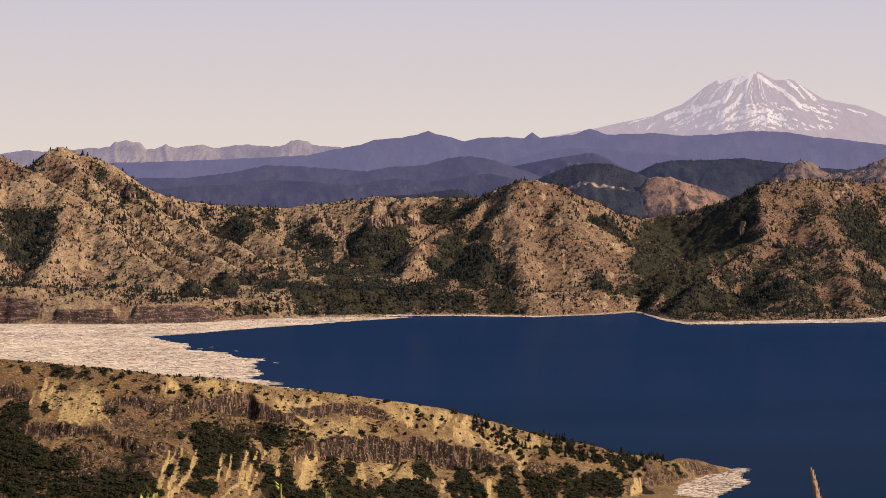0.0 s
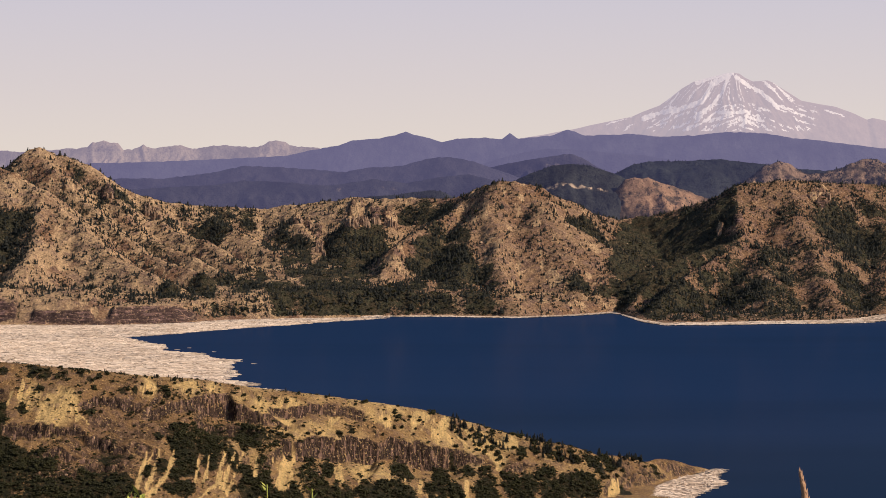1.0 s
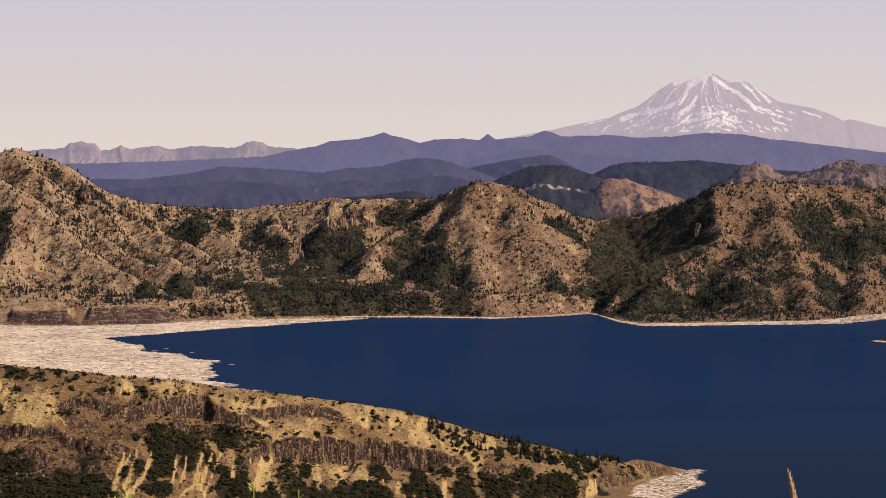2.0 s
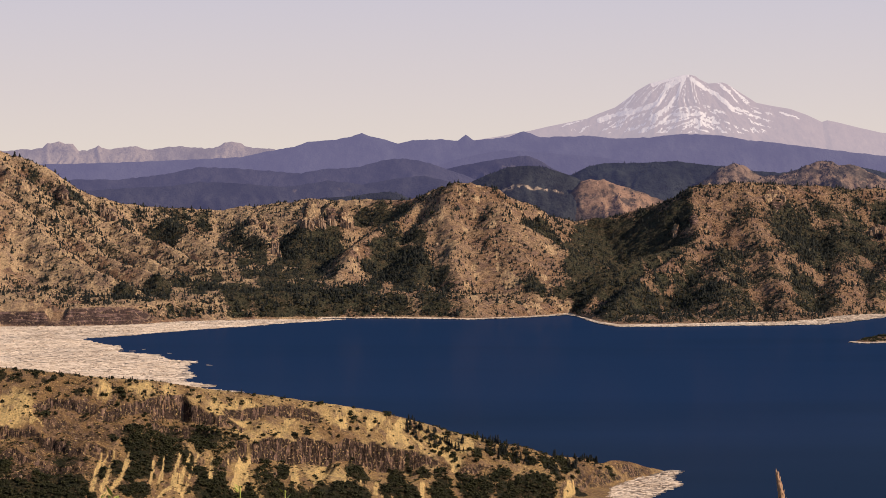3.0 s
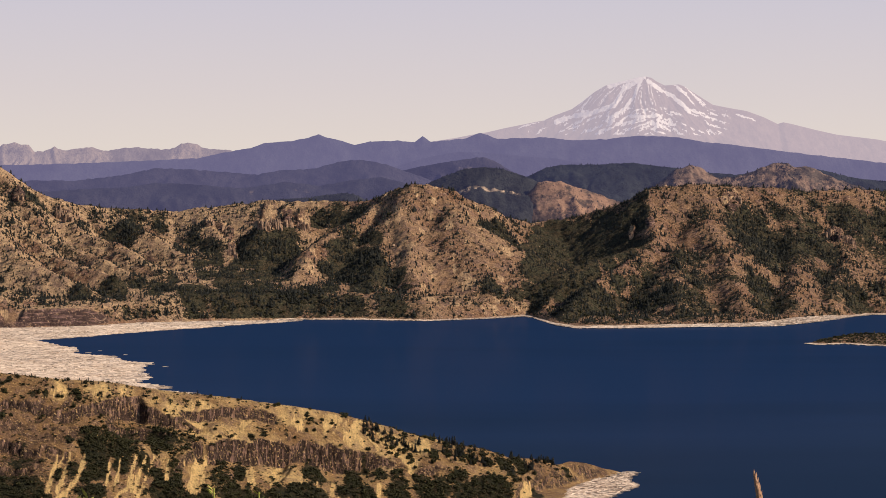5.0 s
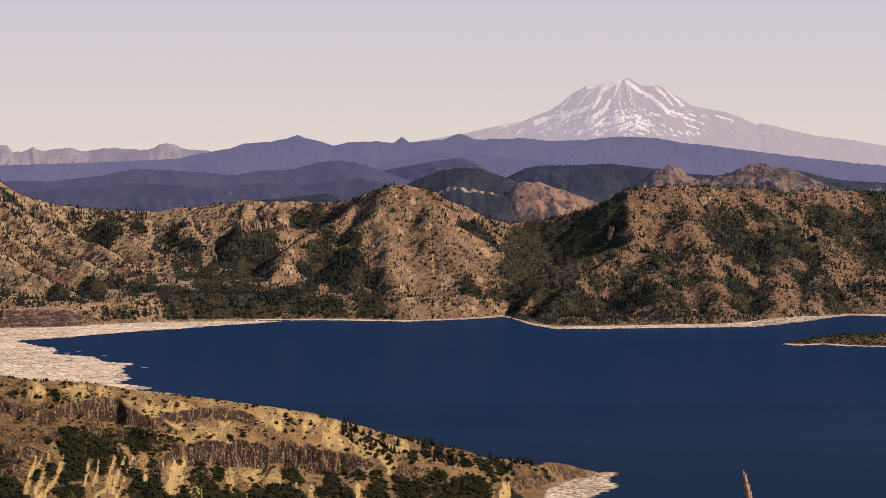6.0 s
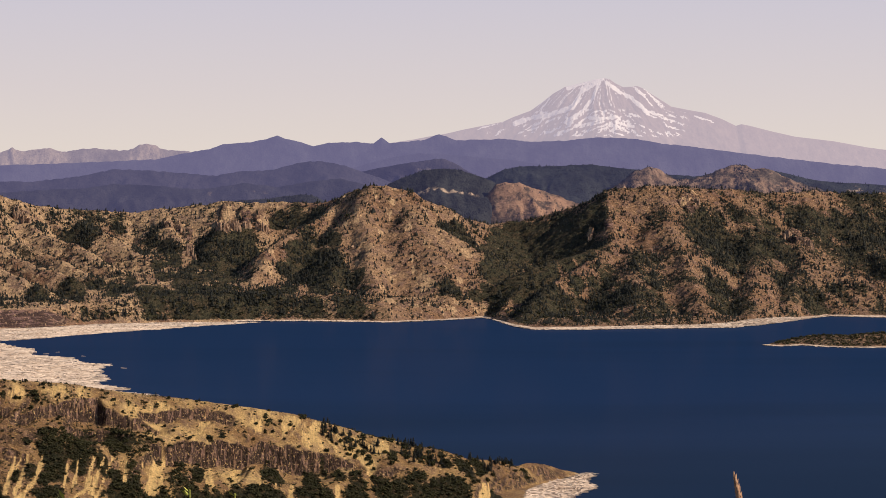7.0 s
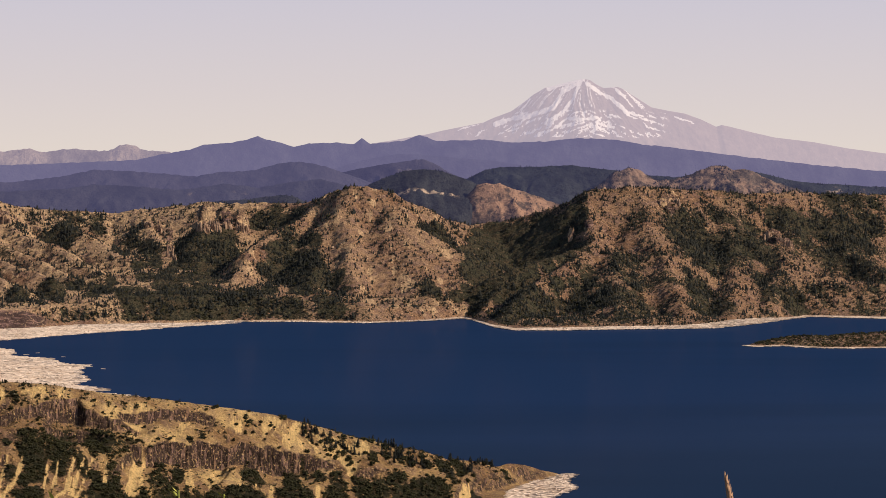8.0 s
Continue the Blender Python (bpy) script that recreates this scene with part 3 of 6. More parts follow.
PALE_A = [(-116, 4208, 7.6, 24.2), (-103, 4224, 7.6, 24.3), (-88, 4215, 4.7, 15.2), (-52, 4191, 6.6, 13.9), (-45, 4178, 4.7, 8.6), (-165, 4126, 4.6, 14.8), (-181, 4218, 3.8, 5.4), (-208, 4240, 4.8, 13.9), (-447, 4202, 7.6, 24.2), (-433, 4158, 5.6, 18.0), (-577, 4152, 8.4, 26.8), (481, 4034, 4.5, 5.4), (483, 4048, 3.6, 11.7), (670, 4156, 6.5, 13.9), (646, 4124, 5.6, 9.6)]
PALE_B = [(822, 4120, 5.6, 8.6), (845, 4070, 5.5, 9.6), (662, 4126, 5.6, 10.7)]
PALE = PALE_A + PALE_B
WASHES_A = [(-554, 3888, 5.2, 8.6), (-538, 3867, 5.2, 6.4), (-516, 3832, 5.2, 8.6), (-561, 3758, 11.8, 19.3), (-536, 3762, 8.5, 15.0), (-340, 3844, 12.1, 21.4), (-320, 3813, 8.6, 21.4), (-307, 3806, 5.1, 16.4), (-448, 3876, 7.0, 22.3), (-428, 3854, 6.9, 11.8), (-464, 3794, 5.1, 16.4), (214, 3842, 8.6, 13.9), (235, 3774, 8.5, 19.3), (182, 3717, 8.4, 15.0), (145, 3746, 8.4, 27.0), (155, 3888, 7.0, 20.4), (187, 4028, 5.4, 6.4), (164, 4110, 5.5, 5.4), (142, 4024, 4.5, 7.5), (-635, 3903, 7.0, 13.9), (-644, 3882, 5.2, 8.6), (-609, 3692, 6.6, 21.3)]
WASHES = WASHES_A


def far_hills():
    X, Y, Z, owner, inland, cliff, keys, behind = far_form()
    crag, bare, scrubby, open_woods = (spots(X, Y, b) for b in (CRAGS, BARE, SCRUB, WOODLAND))
    green = spots(X, Y, FOREST, 1.7, 0.35)
    green = np.maximum(green, smooth(1, 6, behind) * smooth(62, 34, behind + 30 * (fbm(X, Y, 40, 3, 0.6, 24) - 0.5)) * smooth(-320, -260, X) * smooth(125, 100, X))
    pale = spots(X, Y, PALE)
    crag = np.maximum(crag, pale)
    green, open_woods, scrubby = green * (1 - crag), open_woods * (1 - crag), scrubby * (1 - crag)
    bare = bare * (1 - 0.7 * green) * (1 - 0.8 * scrubby) * (1 - 0.45 * smooth(300, 480, X))
    Z = Z + 6 * smooth(0.3, 0.65, crag) * inland
    layer = Z + 6 * fbm(X, Y, 50, 2, 0.5, 15)
    ledge = 7.0 * np.floor(layer / 7.0) + 7.0 * smooth(0.5, 1.0, (layer / 7.0) % 1.0) - layer + Z
    Z = Z + (ledge - Z) * np.clip(crag + 0.35 * smooth(0.55, 0.68, fbm(X, Y, 45, 4, 0.5, 16)) * (1 - bare), 0, 0.95) * inland
    Z = Z + 5 * crag * (ridged(X, Y, 16, 3, 17) - 0.55)
    gx, gy, s = slope_of(X, Y, Z)
    patch = fbm(X, Y, 60, 6, 0.62, 9)
    away_side = smooth(0.1, 0.8, gx + 0.6 * (fbm(X, Y, 30, 3, 0.5, 17) - 0.5))     # slopes turned from the sun keep their moisture
    cover = np.clip(0.18 + 0.20 * smooth(300, 480, X) + 0.20 * away_side + 1.3 * (patch - 0.5) + 0.38 * green + 0.34 * open_woods * (1 - 0.5 * bare) + 0.80 * scrubby - 0.40 * bare, 0, 0.95) * smooth(1.5, 4, Z) * (1 - 0.8 * cliff) * (1 - 0.6 * crag)
    rock = np.clip(cliff + smooth(0.95, 1.4, s) * 0.8 + 0.7 * crag * smooth(0.35, 0.55, fbm(X, Y, 22, 4, 0.6, 12)), 0, 1)
    runs = fbm(X * 1.6, Y * 0.4, 26, 4, 0.6, 14)
    wash = np.clip(1.1 * spots(X, Y, WASHES) * smooth(0.3, 0.5, runs) + 0.6 * (1 - 0.7 * smooth(300, 480, X)) * (1 - green) * (1 - scrubby) * smooth(0.58, 0.68, fbm(X * 1.3, Y * 0.6, 22, 4, 0.6, 18)), 0, 1) * (1 - cliff)
    wash = np.maximum(wash, pale * smooth(0.40, 0.50, fbm(X, Y, 10, 4, 0.6, 19)))
    rock = rock * (1 - 0.8 * pale)
    labels = {"left": "tan pumice hill with scattered firs and shore cliffs", "peak": "pointed brown hill dotted with dark firs",
              "back": "low wooded ridge with pale crags along the lake", "centre": "rounded brown hill with one sunlit and one wooded flank",
              "right": "broad brown hill with dark shaded wooded flank"}
    sand = 1.5 - 1.0 * smooth(-200, 60, X) - 0.2 * smooth(250, 420, X)
    for k, key in enumerate(keys):
        ob = new("hill", grid_mesh("hill", X, Y, Z, owner == k, cover=cover, rock=rock, wash=wash, sand=sand))
        ob.data.materials.append(FAR_SOIL)
        tagged(ob, labels[key], "hill", kind="structure")
    return Ground(X, Y, Z, cover=cover, rock=rock, wash=wash, green=green, bare=bare, scrubby=scrubby, cliff=cliff, open_woods=open_woods)


def disc(points, rx, ry):
    return [(p[0], p[1], rx, ry) for p in points]


FAR = far_hills()

# ---- the near hill, and the slope on which the camera stands ----
SCARPS = ([(-273, 28, 3.3), (-260, 32, 5.9), (-250, 32, 5.9), (-240, 36, 2.6)], [(-243, 67, 4.5), (-228, 66, 7.8), (-213, 65, 7.1), (-203, 66, 4.5), (-198, 63, 6.5), (-190, 71, 5.2), (-187, 68, 6.5), (-177, 73, 5.2), (-166, 76, 4.5), (-155, 79, 4.2), (-147, 83, 2.6)],
          [(-199, 38, 4.0), (-190, 32, 6.0), (-178, 35, 4.0), (-164, 30, 2.7)], [(-161, 37, 4.7), (-148, 32, 5.4), (-136, 28, 6.8), (-128, 21, 10.3), (-117, 18, 11.0), (-112, 26, 8.2), (-103, 31, 6.2), (-91, 34, 4.1), (-76, 37, 2.8)], [(-132, 40, 3.4), (-120, 40, 6.1), (-107, 42, 4.8), (-97, 46, 2.7)],
          [(-90, 27, 3.1), (-78, 21, 4.9), (-58, 18, 4.9), (-42, 17, 4.6), (-34, 18, 2.5)], [(-82, 56, 9.5), (-64, 51, 11.7), (-36, 47, 13.2), (-16, 44, 14.1), (-1, 44, 14.2), (13, 42, 12.1), (27, 41, 8.6), (40, 41, 3.6)], [(-224, 95, 2.5), (-203, 87, 3.2), (-187, 91, 3.8), (-165, 94, 2.6)], [(-217, 111, 1.9), (-201, 107, 2.8), (-183, 105, 2.9), (-164, 104, 1.9)], [(42, 43, 2.1), (60, 39, 3.2), (78, 33, 2.2)])
CREST = [(-407, 1500, 105.6), (-333, 1500, 103.9), (-285, 1500, 100.5), (-265, 1500, 98.8), (-232, 1505, 95.4), (-199, 1510, 92.0), (-166, 1520, 87.4), (-133, 1540, 83.4), (-100, 1560, 76.4), (-66, 1580, 70.8), (-34, 1600, 64.7), (-5, 1620, 58.5), (21, 1630, 51.3), (50, 1638, 42.4), (80, 1640, 34.7), (118, 1650, 27.7), (152, 1705, 15.8), (173, 1742, 11.2), (189, 1764, 5.5), (207, 1776, -0.3)]
TIP = [(215, 1774), (204, 1734), (205, 1690), (190, 1659), (174, 1616)]


WOODS_A = [(-247, 1437, 9.1, 16.9), (-241, 1418, 11.2, 18.5), (-242, 1396, 11.1, 18.1), (-228, 1400, 9.7, 16.9), (-215, 1396, 9.7, 18.5), (-216, 1383, 10.9, 16.0), (-198, 1385, 9.7, 13.4), (-183, 1393, 8.8, 19.0), (-231, 1377, 10.8, 16.9), (-168, 1400, 8.0, 13.0), (-211, 1391, 8.8, 12.5), (-140, 1470, 8.3, 13.0), (-131, 1480, 6.6, 11.1), (-122, 1485, 7.4, 23.9), (-136, 1456, 6.4, 9.5), (-127, 1470, 4.6, 8.0), (-140, 1430, 3.2, 7.0), (-132, 1444, 4.5, 7.0), (-134, 1420, 5.3, 8.0), (-103, 1502, 7.6, 19.5), (-92, 1502, 8.5, 13.0), (-83, 1513, 5.7, 12.0)]
WOODS_B = [(-93, 1480, 4.2, 7.0), (-104, 1487, 3.8, 5.5), (-92, 1467, 4.6, 9.5), (-99, 1454, 4.1, 5.5), (-65, 1491, 8.4, 16.9), (-56, 1516, 4.8, 14.6), (-61, 1483, 9.4, 15.0), (-74, 1466, 6.4, 9.9), (-45, 1491, 7.6, 13.4), (-31, 1499, 6.6, 13.4), (-20, 1508, 7.6, 13.4), (-12, 1553, 5.9, 18.8), (-11, 1518, 7.7, 13.4), (11, 1538, 6.7, 17.5), (13, 1567, 4.9, 15.8), (22, 1545, 5.9, 11.1), (-99, 1446, 5.5, 8.0), (-86, 1452, 5.5, 9.0)]
WOODS_D = [(-147, 1434, 3.9, 6.4), (-136, 1438, 3.9, 6.4), (-122, 1456, 4.3, 5.7), (-111, 1475, 4.0, 5.7), (-109, 1467, 3.3, 5.7), (-102, 1467, 3.3, 5.7), (-155, 1426, 2.6, 5.7), (-159, 1398, 3.1, 3.6), (-140, 1416, 3.2, 3.9), (-131, 1426, 3.8, 6.8), (-109, 1444, 3.2, 4.6), (-66, 1514, 2.7, 8.6), (-93, 1454, 4.6, 7.1), (-115, 1480, 4.0, 6.4), (-122, 1467, 4.0, 7.5), (-153, 1461, 2.6, 5.0), (-71, 1520, 2.1, 1.8), (-83, 1506, 2.7, 2.5), (20, 1582, 2.8, 5.0)]
WOODS_C = [(31, 1575, 4.9, 8.0), (42, 1575, 7.0, 11.1), (56, 1578, 7.0, 14.0), (70, 1582, 7.0, 14.0), (82, 1594, 8.0, 11.5), (96, 1592, 9.0, 14.0), (107, 1602, 8.1, 16.0), (116, 1631, 5.2, 16.4), (63, 1569, 9.0, 16.0), (84, 1580, 9.9, 18.5), (109, 1592, 6.0, 8.5), (132, 1614, 5.0, 16.2), (41, 1558, 7.8, 13.0), (124, 1651, 5.2, 16.7), (111, 1632, 3.6, 11.5), (101, 1624, 3.6, 5.5), (90, 1622, 3.6, 6.0), (83, 1623, 3.6, 8.0), (74, 1621, 3.6, 4.5), (65, 1616, 3.5, 7.6)]
THICKETS_A = [(60, 1637, 1.8, 1.7), (65, 1640, 2.2, 7.1), (74, 1632, 1.8, 5.9), (83, 1631, 1.8, 3.9), (98, 1634, 1.8, 5.7), (111, 1652, 1.9, 2.1), (119, 1659, 1.9, 1.7), (-247, 1486, 2.7, 5.0), (-230, 1493, 3.4, 7.5), (-223, 1491, 3.4, 5.7), (-213, 1494, 3.4, 5.7), (-202, 1499, 2.0, 6.5), (-224, 1476, 2.3, 5.7), (-235, 1470, 1.7, 2.5), (-230, 1454, 3.3, 5.0), (-242, 1453, 3.3, 7.1), (-250, 1456, 3.3, 8.2), (-196, 1493, 2.4, 3.2), (-192, 1498, 2.0, 4.3)]
THICKETS_B = [(-177, 1491, 2.0, 4.3), (-170, 1496, 2.0, 3.6), (-152, 1508, 2.0, 2.5), (-192, 1464, 2.6, 8.4), (-98, 1542, 2.1, 3.2), (-90, 1548, 2.1, 3.2), (-83, 1552, 1.7, 2.5), (-30, 1576, 2.5, 4.3), (-33, 1568, 2.1, 2.5), (-14, 1591, 2.5, 5.0), (-7, 1598, 2.2, 5.0), (-43, 1556, 2.4, 4.3), (-50, 1548, 2.1, 3.2), (-29, 1566, 1.8, 3.2), (8, 1622, 1.8, 5.8), (39, 1616, 2.5, 3.9), (41, 1606, 2.9, 6.4), (45, 1624, 2.9, 3.9), (50, 1607, 2.2, 5.0), (47, 1631, 1.8, 5.9), (160, 1700, 2.7, 8.6), (176, 1724, 2.3, 4.3)]
BROWN_A = [(-185, 1458, 8.2, 11.1), (-174, 1478, 8.3, 11.4), (-162, 1484, 6.7, 9.3), (-175, 1453, 8.2, 13.2), (-162, 1461, 6.6, 13.9), (-150, 1470, 4.0, 6.4), (-197, 1428, 9.6, 12.5), (-182, 1429, 8.0, 13.9), (-169, 1430, 6.4, 11.8), (-200, 1404, 4.7, 8.2), (-185, 1409, 6.3, 14.6), (-113, 1510, 3.4, 5.7)]
BROWN_B = [(42, 1590, 6.4, 11.4), (60, 1594, 7.2, 13.2), (138, 1662, 5.6, 16.4), (150, 1672, 4.5, 10.0), (175, 1736, 5.9, 10.7), (189, 1759, 4.7, 15.0), (166, 1728, 3.9, 8.6)]
SANDY_B = [(32, 1618, 6.6, 11.8), (43, 1616, 5.1, 9.3), (35, 1592, 5.0, 9.3), (48, 1599, 4.3, 9.3), (57, 1620, 4.4, 8.2), (17, 1615, 5.8, 13.2), (3, 1606, 5.1, 10.4), (-44, 1578, 5.7, 8.2), (-16, 1599, 5.8, 7.9), (-78, 1552, 4.2, 6.1), (-50, 1558, 5.6, 9.6), (-80, 1487, 4.7, 8.6)]
SANDY = [(-141, 1520, 8.5, 12.9), (-125, 1532, 5.2, 12.1), (-163, 1502, 6.8, 8.6), (-78, 1541, 10.4, 16.8), (-57, 1552, 8.7, 13.9), (-65, 1572, 7.1, 15.0), (-30, 1586, 8.9, 13.6), (-1, 1596, 9.0, 16.4), (13, 1602, 9.0, 17.1), (25, 1626, 5.5, 11.4), (-23, 1585, 5.3, 8.9), (-8, 1580, 5.0, 7.5), (-36, 1538, 7.6, 19.3), (-22, 1532, 7.6, 14.6), (-35, 1515, 4.1, 13.1), (-211, 1458, 9.8, 18.2), (-229, 1468, 7.3, 13.9), (-98, 1534, 4.8, 10.0), (-112, 1537, 4.1, 7.1), (-165, 1520, 3.4, 5.0), (83, 1619, 3.6, 8.2), (53, 1598, 3.6, 7.1)]
# pale chutes of pumice down the face, as (x, y) at the top, (x, y) at the foot, and half the width
CHUTES_A = [(-150.5, 1447.0, -153.4, 1407.5, 0.86), (-142.7, 1454.0, -144.1, 1425.5, 0.86), (-144.1, 1425.5, -152.5, 1399.0, 1.12), (-154.4, 1447.0, -158.5, 1410.5, 0.5), (-114.6, 1472.5, -116.7, 1444.0, 0.86), (-116.7, 1444.0, -124.1, 1417.5, 1.12), (-128.0, 1462.0, -128.8, 1434.5, 0.5), (-104.5, 1480.5, -106.7, 1464.5, 0.5), (-96.4, 1483.5, -96.6, 1461.0, 0.61), (-108.0, 1458.5, -111.3, 1437.0, 0.61), (-76.2, 1514.0, -83.2, 1468.0, 1.36), (-72.6, 1496.5, -78.0, 1470.0, 1.22), (-86.8, 1491.0, -87.8, 1479.5, 0.5), (-49.6, 1537.0, -47.9, 1503.5, 0.76), (-52.0, 1525.5, -50.2, 1502.5, 0.5), (0.7, 1554.0, -0.0, 1526.5, 1.01), (-9.1, 1545.0, -9.0, 1532.5, 0.36)]
CHUTES_C = [(27.4, 1621.0, 38.7, 1605.0, 1.72), (38.7, 1605.0, 50.0, 1594.0, 1.72), (44.4, 1615.0, 59.6, 1622.0, 2.07), (13.4, 1608.0, 19.7, 1593.5, 1.21), (6.1, 1599.0, 11.5, 1591.0, 0.86), (20.7, 1614.0, 28.5, 1599.0, 1.03), (-80.7, 1502.0, -80.6, 1469.5, 2.07), (28.8, 1559.0, 29.6, 1544.0, 1.55), (-49.6, 1536.0, -47.8, 1500.5, 1.38), (126.4, 1624.5, 123.6, 1596.5, 2.07), (-157.3, 1444.0, -159.2, 1402.5, 0.86), (-109.2, 1476.0, -114.1, 1440.0, 0.69), (-121.8, 1467.0, -124.4, 1439.0, 0.69)]
CHUTES_B = [(125.3, 1624.5, 121.4, 1596.5, 1.22), (129.4, 1629.0, 125.7, 1605.0, 0.86), (28.8, 1560.0, 30.3, 1545.0, 1.01), (27.4, 1622.0, 37.0, 1608.0, 0.76), (37.0, 1608.0, 50.0, 1594.0, 0.86), (46.3, 1616.5, 59.3, 1623.0, 1.12), (-234.7, 1481.5, -234.0, 1466.0, 1.01), (-239.1, 1467.0, -238.9, 1455.5, 0.76), (-226.4, 1475.0, -227.7, 1457.5, 1.01), (-216.2, 1457.5, -219.5, 1446.5, 1.22), (-201.3, 1469.0, -198.2, 1453.0, 1.01), (-197.4, 1456.5, -191.7, 1450.5, 0.5), (10.5, 1606.0, 18.7, 1593.5, 0.61), (-56.9, 1548.5, -60.2, 1542.5, 0.61)]


def near_form():
    X, Y = grid_points(-345, 270, 1330, 1830, 1.15)
    wx = X + 5 * (fbm(X, Y, 40, 4, 0.5, 31) - 0.5)
    wy = Y + 5 * (fbm(X, Y, 40, 4, 0.5, 32) - 0.5)
    crest_y = np.interp(wx, [p[0] for p in CREST], [p[1] for p in CREST])
    crest_z = np.interp(wx, [p[0] for p in CREST], [p[2] for p in CREST])
    d = crest_y - wy                                   # metres from the crest towards the camera
    size = np.clip(crest_z / 90, 0.05, 1.1)
    fall = 0.12 * np.clip(d, 0, 10) + 0.46 * np.clip(d - 10, 0, 400)
    columns = 8.0 * (ridged(X, Y * 0.04, 9.0, 2, 34) - 0.5) + 3.2 * (ridged(X, Y * 0.04, 3.8, 2, 33) - 0.5)
    sway = 5 * (fbm(X, Y * 0, 16, 3, 0.5, 35) - 0.5)
    for n, edge in enumerate(SCARPS):
        xs = [p[0] for p in edge]
        start = np.interp(X, xs, [p[1] for p in edge])
        drop = np.interp(X, xs, [p[2] for p in edge]) * smooth(xs[0] - 7, xs[0] + 5, X) * smooth(xs[-1] + 7, xs[-1] - 5, X)
        drop = drop * (1.0 if n == 6 else 1.15) * (0.7 + 0.3 * smooth(0.30, 0.55, fbm(X, Y * 0.1, 14, 3, 0.5, 60 + n)))
        past = d - start - sway - columns
        fall = fall + (0.6 * smooth(0, 2.2, past) + 0.4 * smooth(2.6, 5.0, past + 0.6 * columns)) * drop - 0.27 * np.clip(d - start - sway - 5, 0, drop * 3.2)
    gul = (ridged(X + 0.4 * d, Y * 0.06, 9, 3, 36) - 0.6) * 3.6 * smooth(14, 34, d) + (fbm(X + 0.3 * d, Y * 0.15, 40, 3, 0.5, 47) - 0.5) * 9 * smooth(8, 40, d)
    front = crest_z - fall + gul * size
    rear = crest_z - 0.42 * np.clip(-d, 0, 900)
    Z = np.where(d > 0, front, rear)
    Z = Z + 4.5 * (fbm(X, Y, 20, 5, 0.6, 37) - 0.5) * smooth(0, 15, np.abs(d)) + 0.8 * (fbm(X, Y, 6, 3, 0.5, 38) - 0.5)
    # the point runs out into the lake
    end = np.interp(Y, [p[1] for p in TIP[::-1]] + [1900], [p[0] for p in TIP[::-1]] + [TIP[0][0] - 30]) - X
    cove = 0.5 + 0.06 * np.clip(end, -60, 34) + 0.55 * np.maximum(end - 34, 0) * smooth(1775, 1745, Y) + 0.5 * np.clip(end, 0, 60) * smooth(1712, 1745, Y)
    Z = np.minimum(Z, np.where(end > 0, cove + 1.2 * (fbm(X, Y, 9, 3, 0.5, 39) - 0.5), 0.4 * end))
    Z = Z + 4.5 * (ridged(X + 0.5 * d, Y * 0.08, 9, 3, 44) - 0.6) * smooth(90, 115, X) * smooth(1, 8, Z) * smooth(-4, 8, d)
    base = 4 * smooth(190, 130, X)
    Z = np.where(d > 0, np.maximum(Z, np.minimum(base, 0.3 * end)), Z)
    return X, Y, Z, d


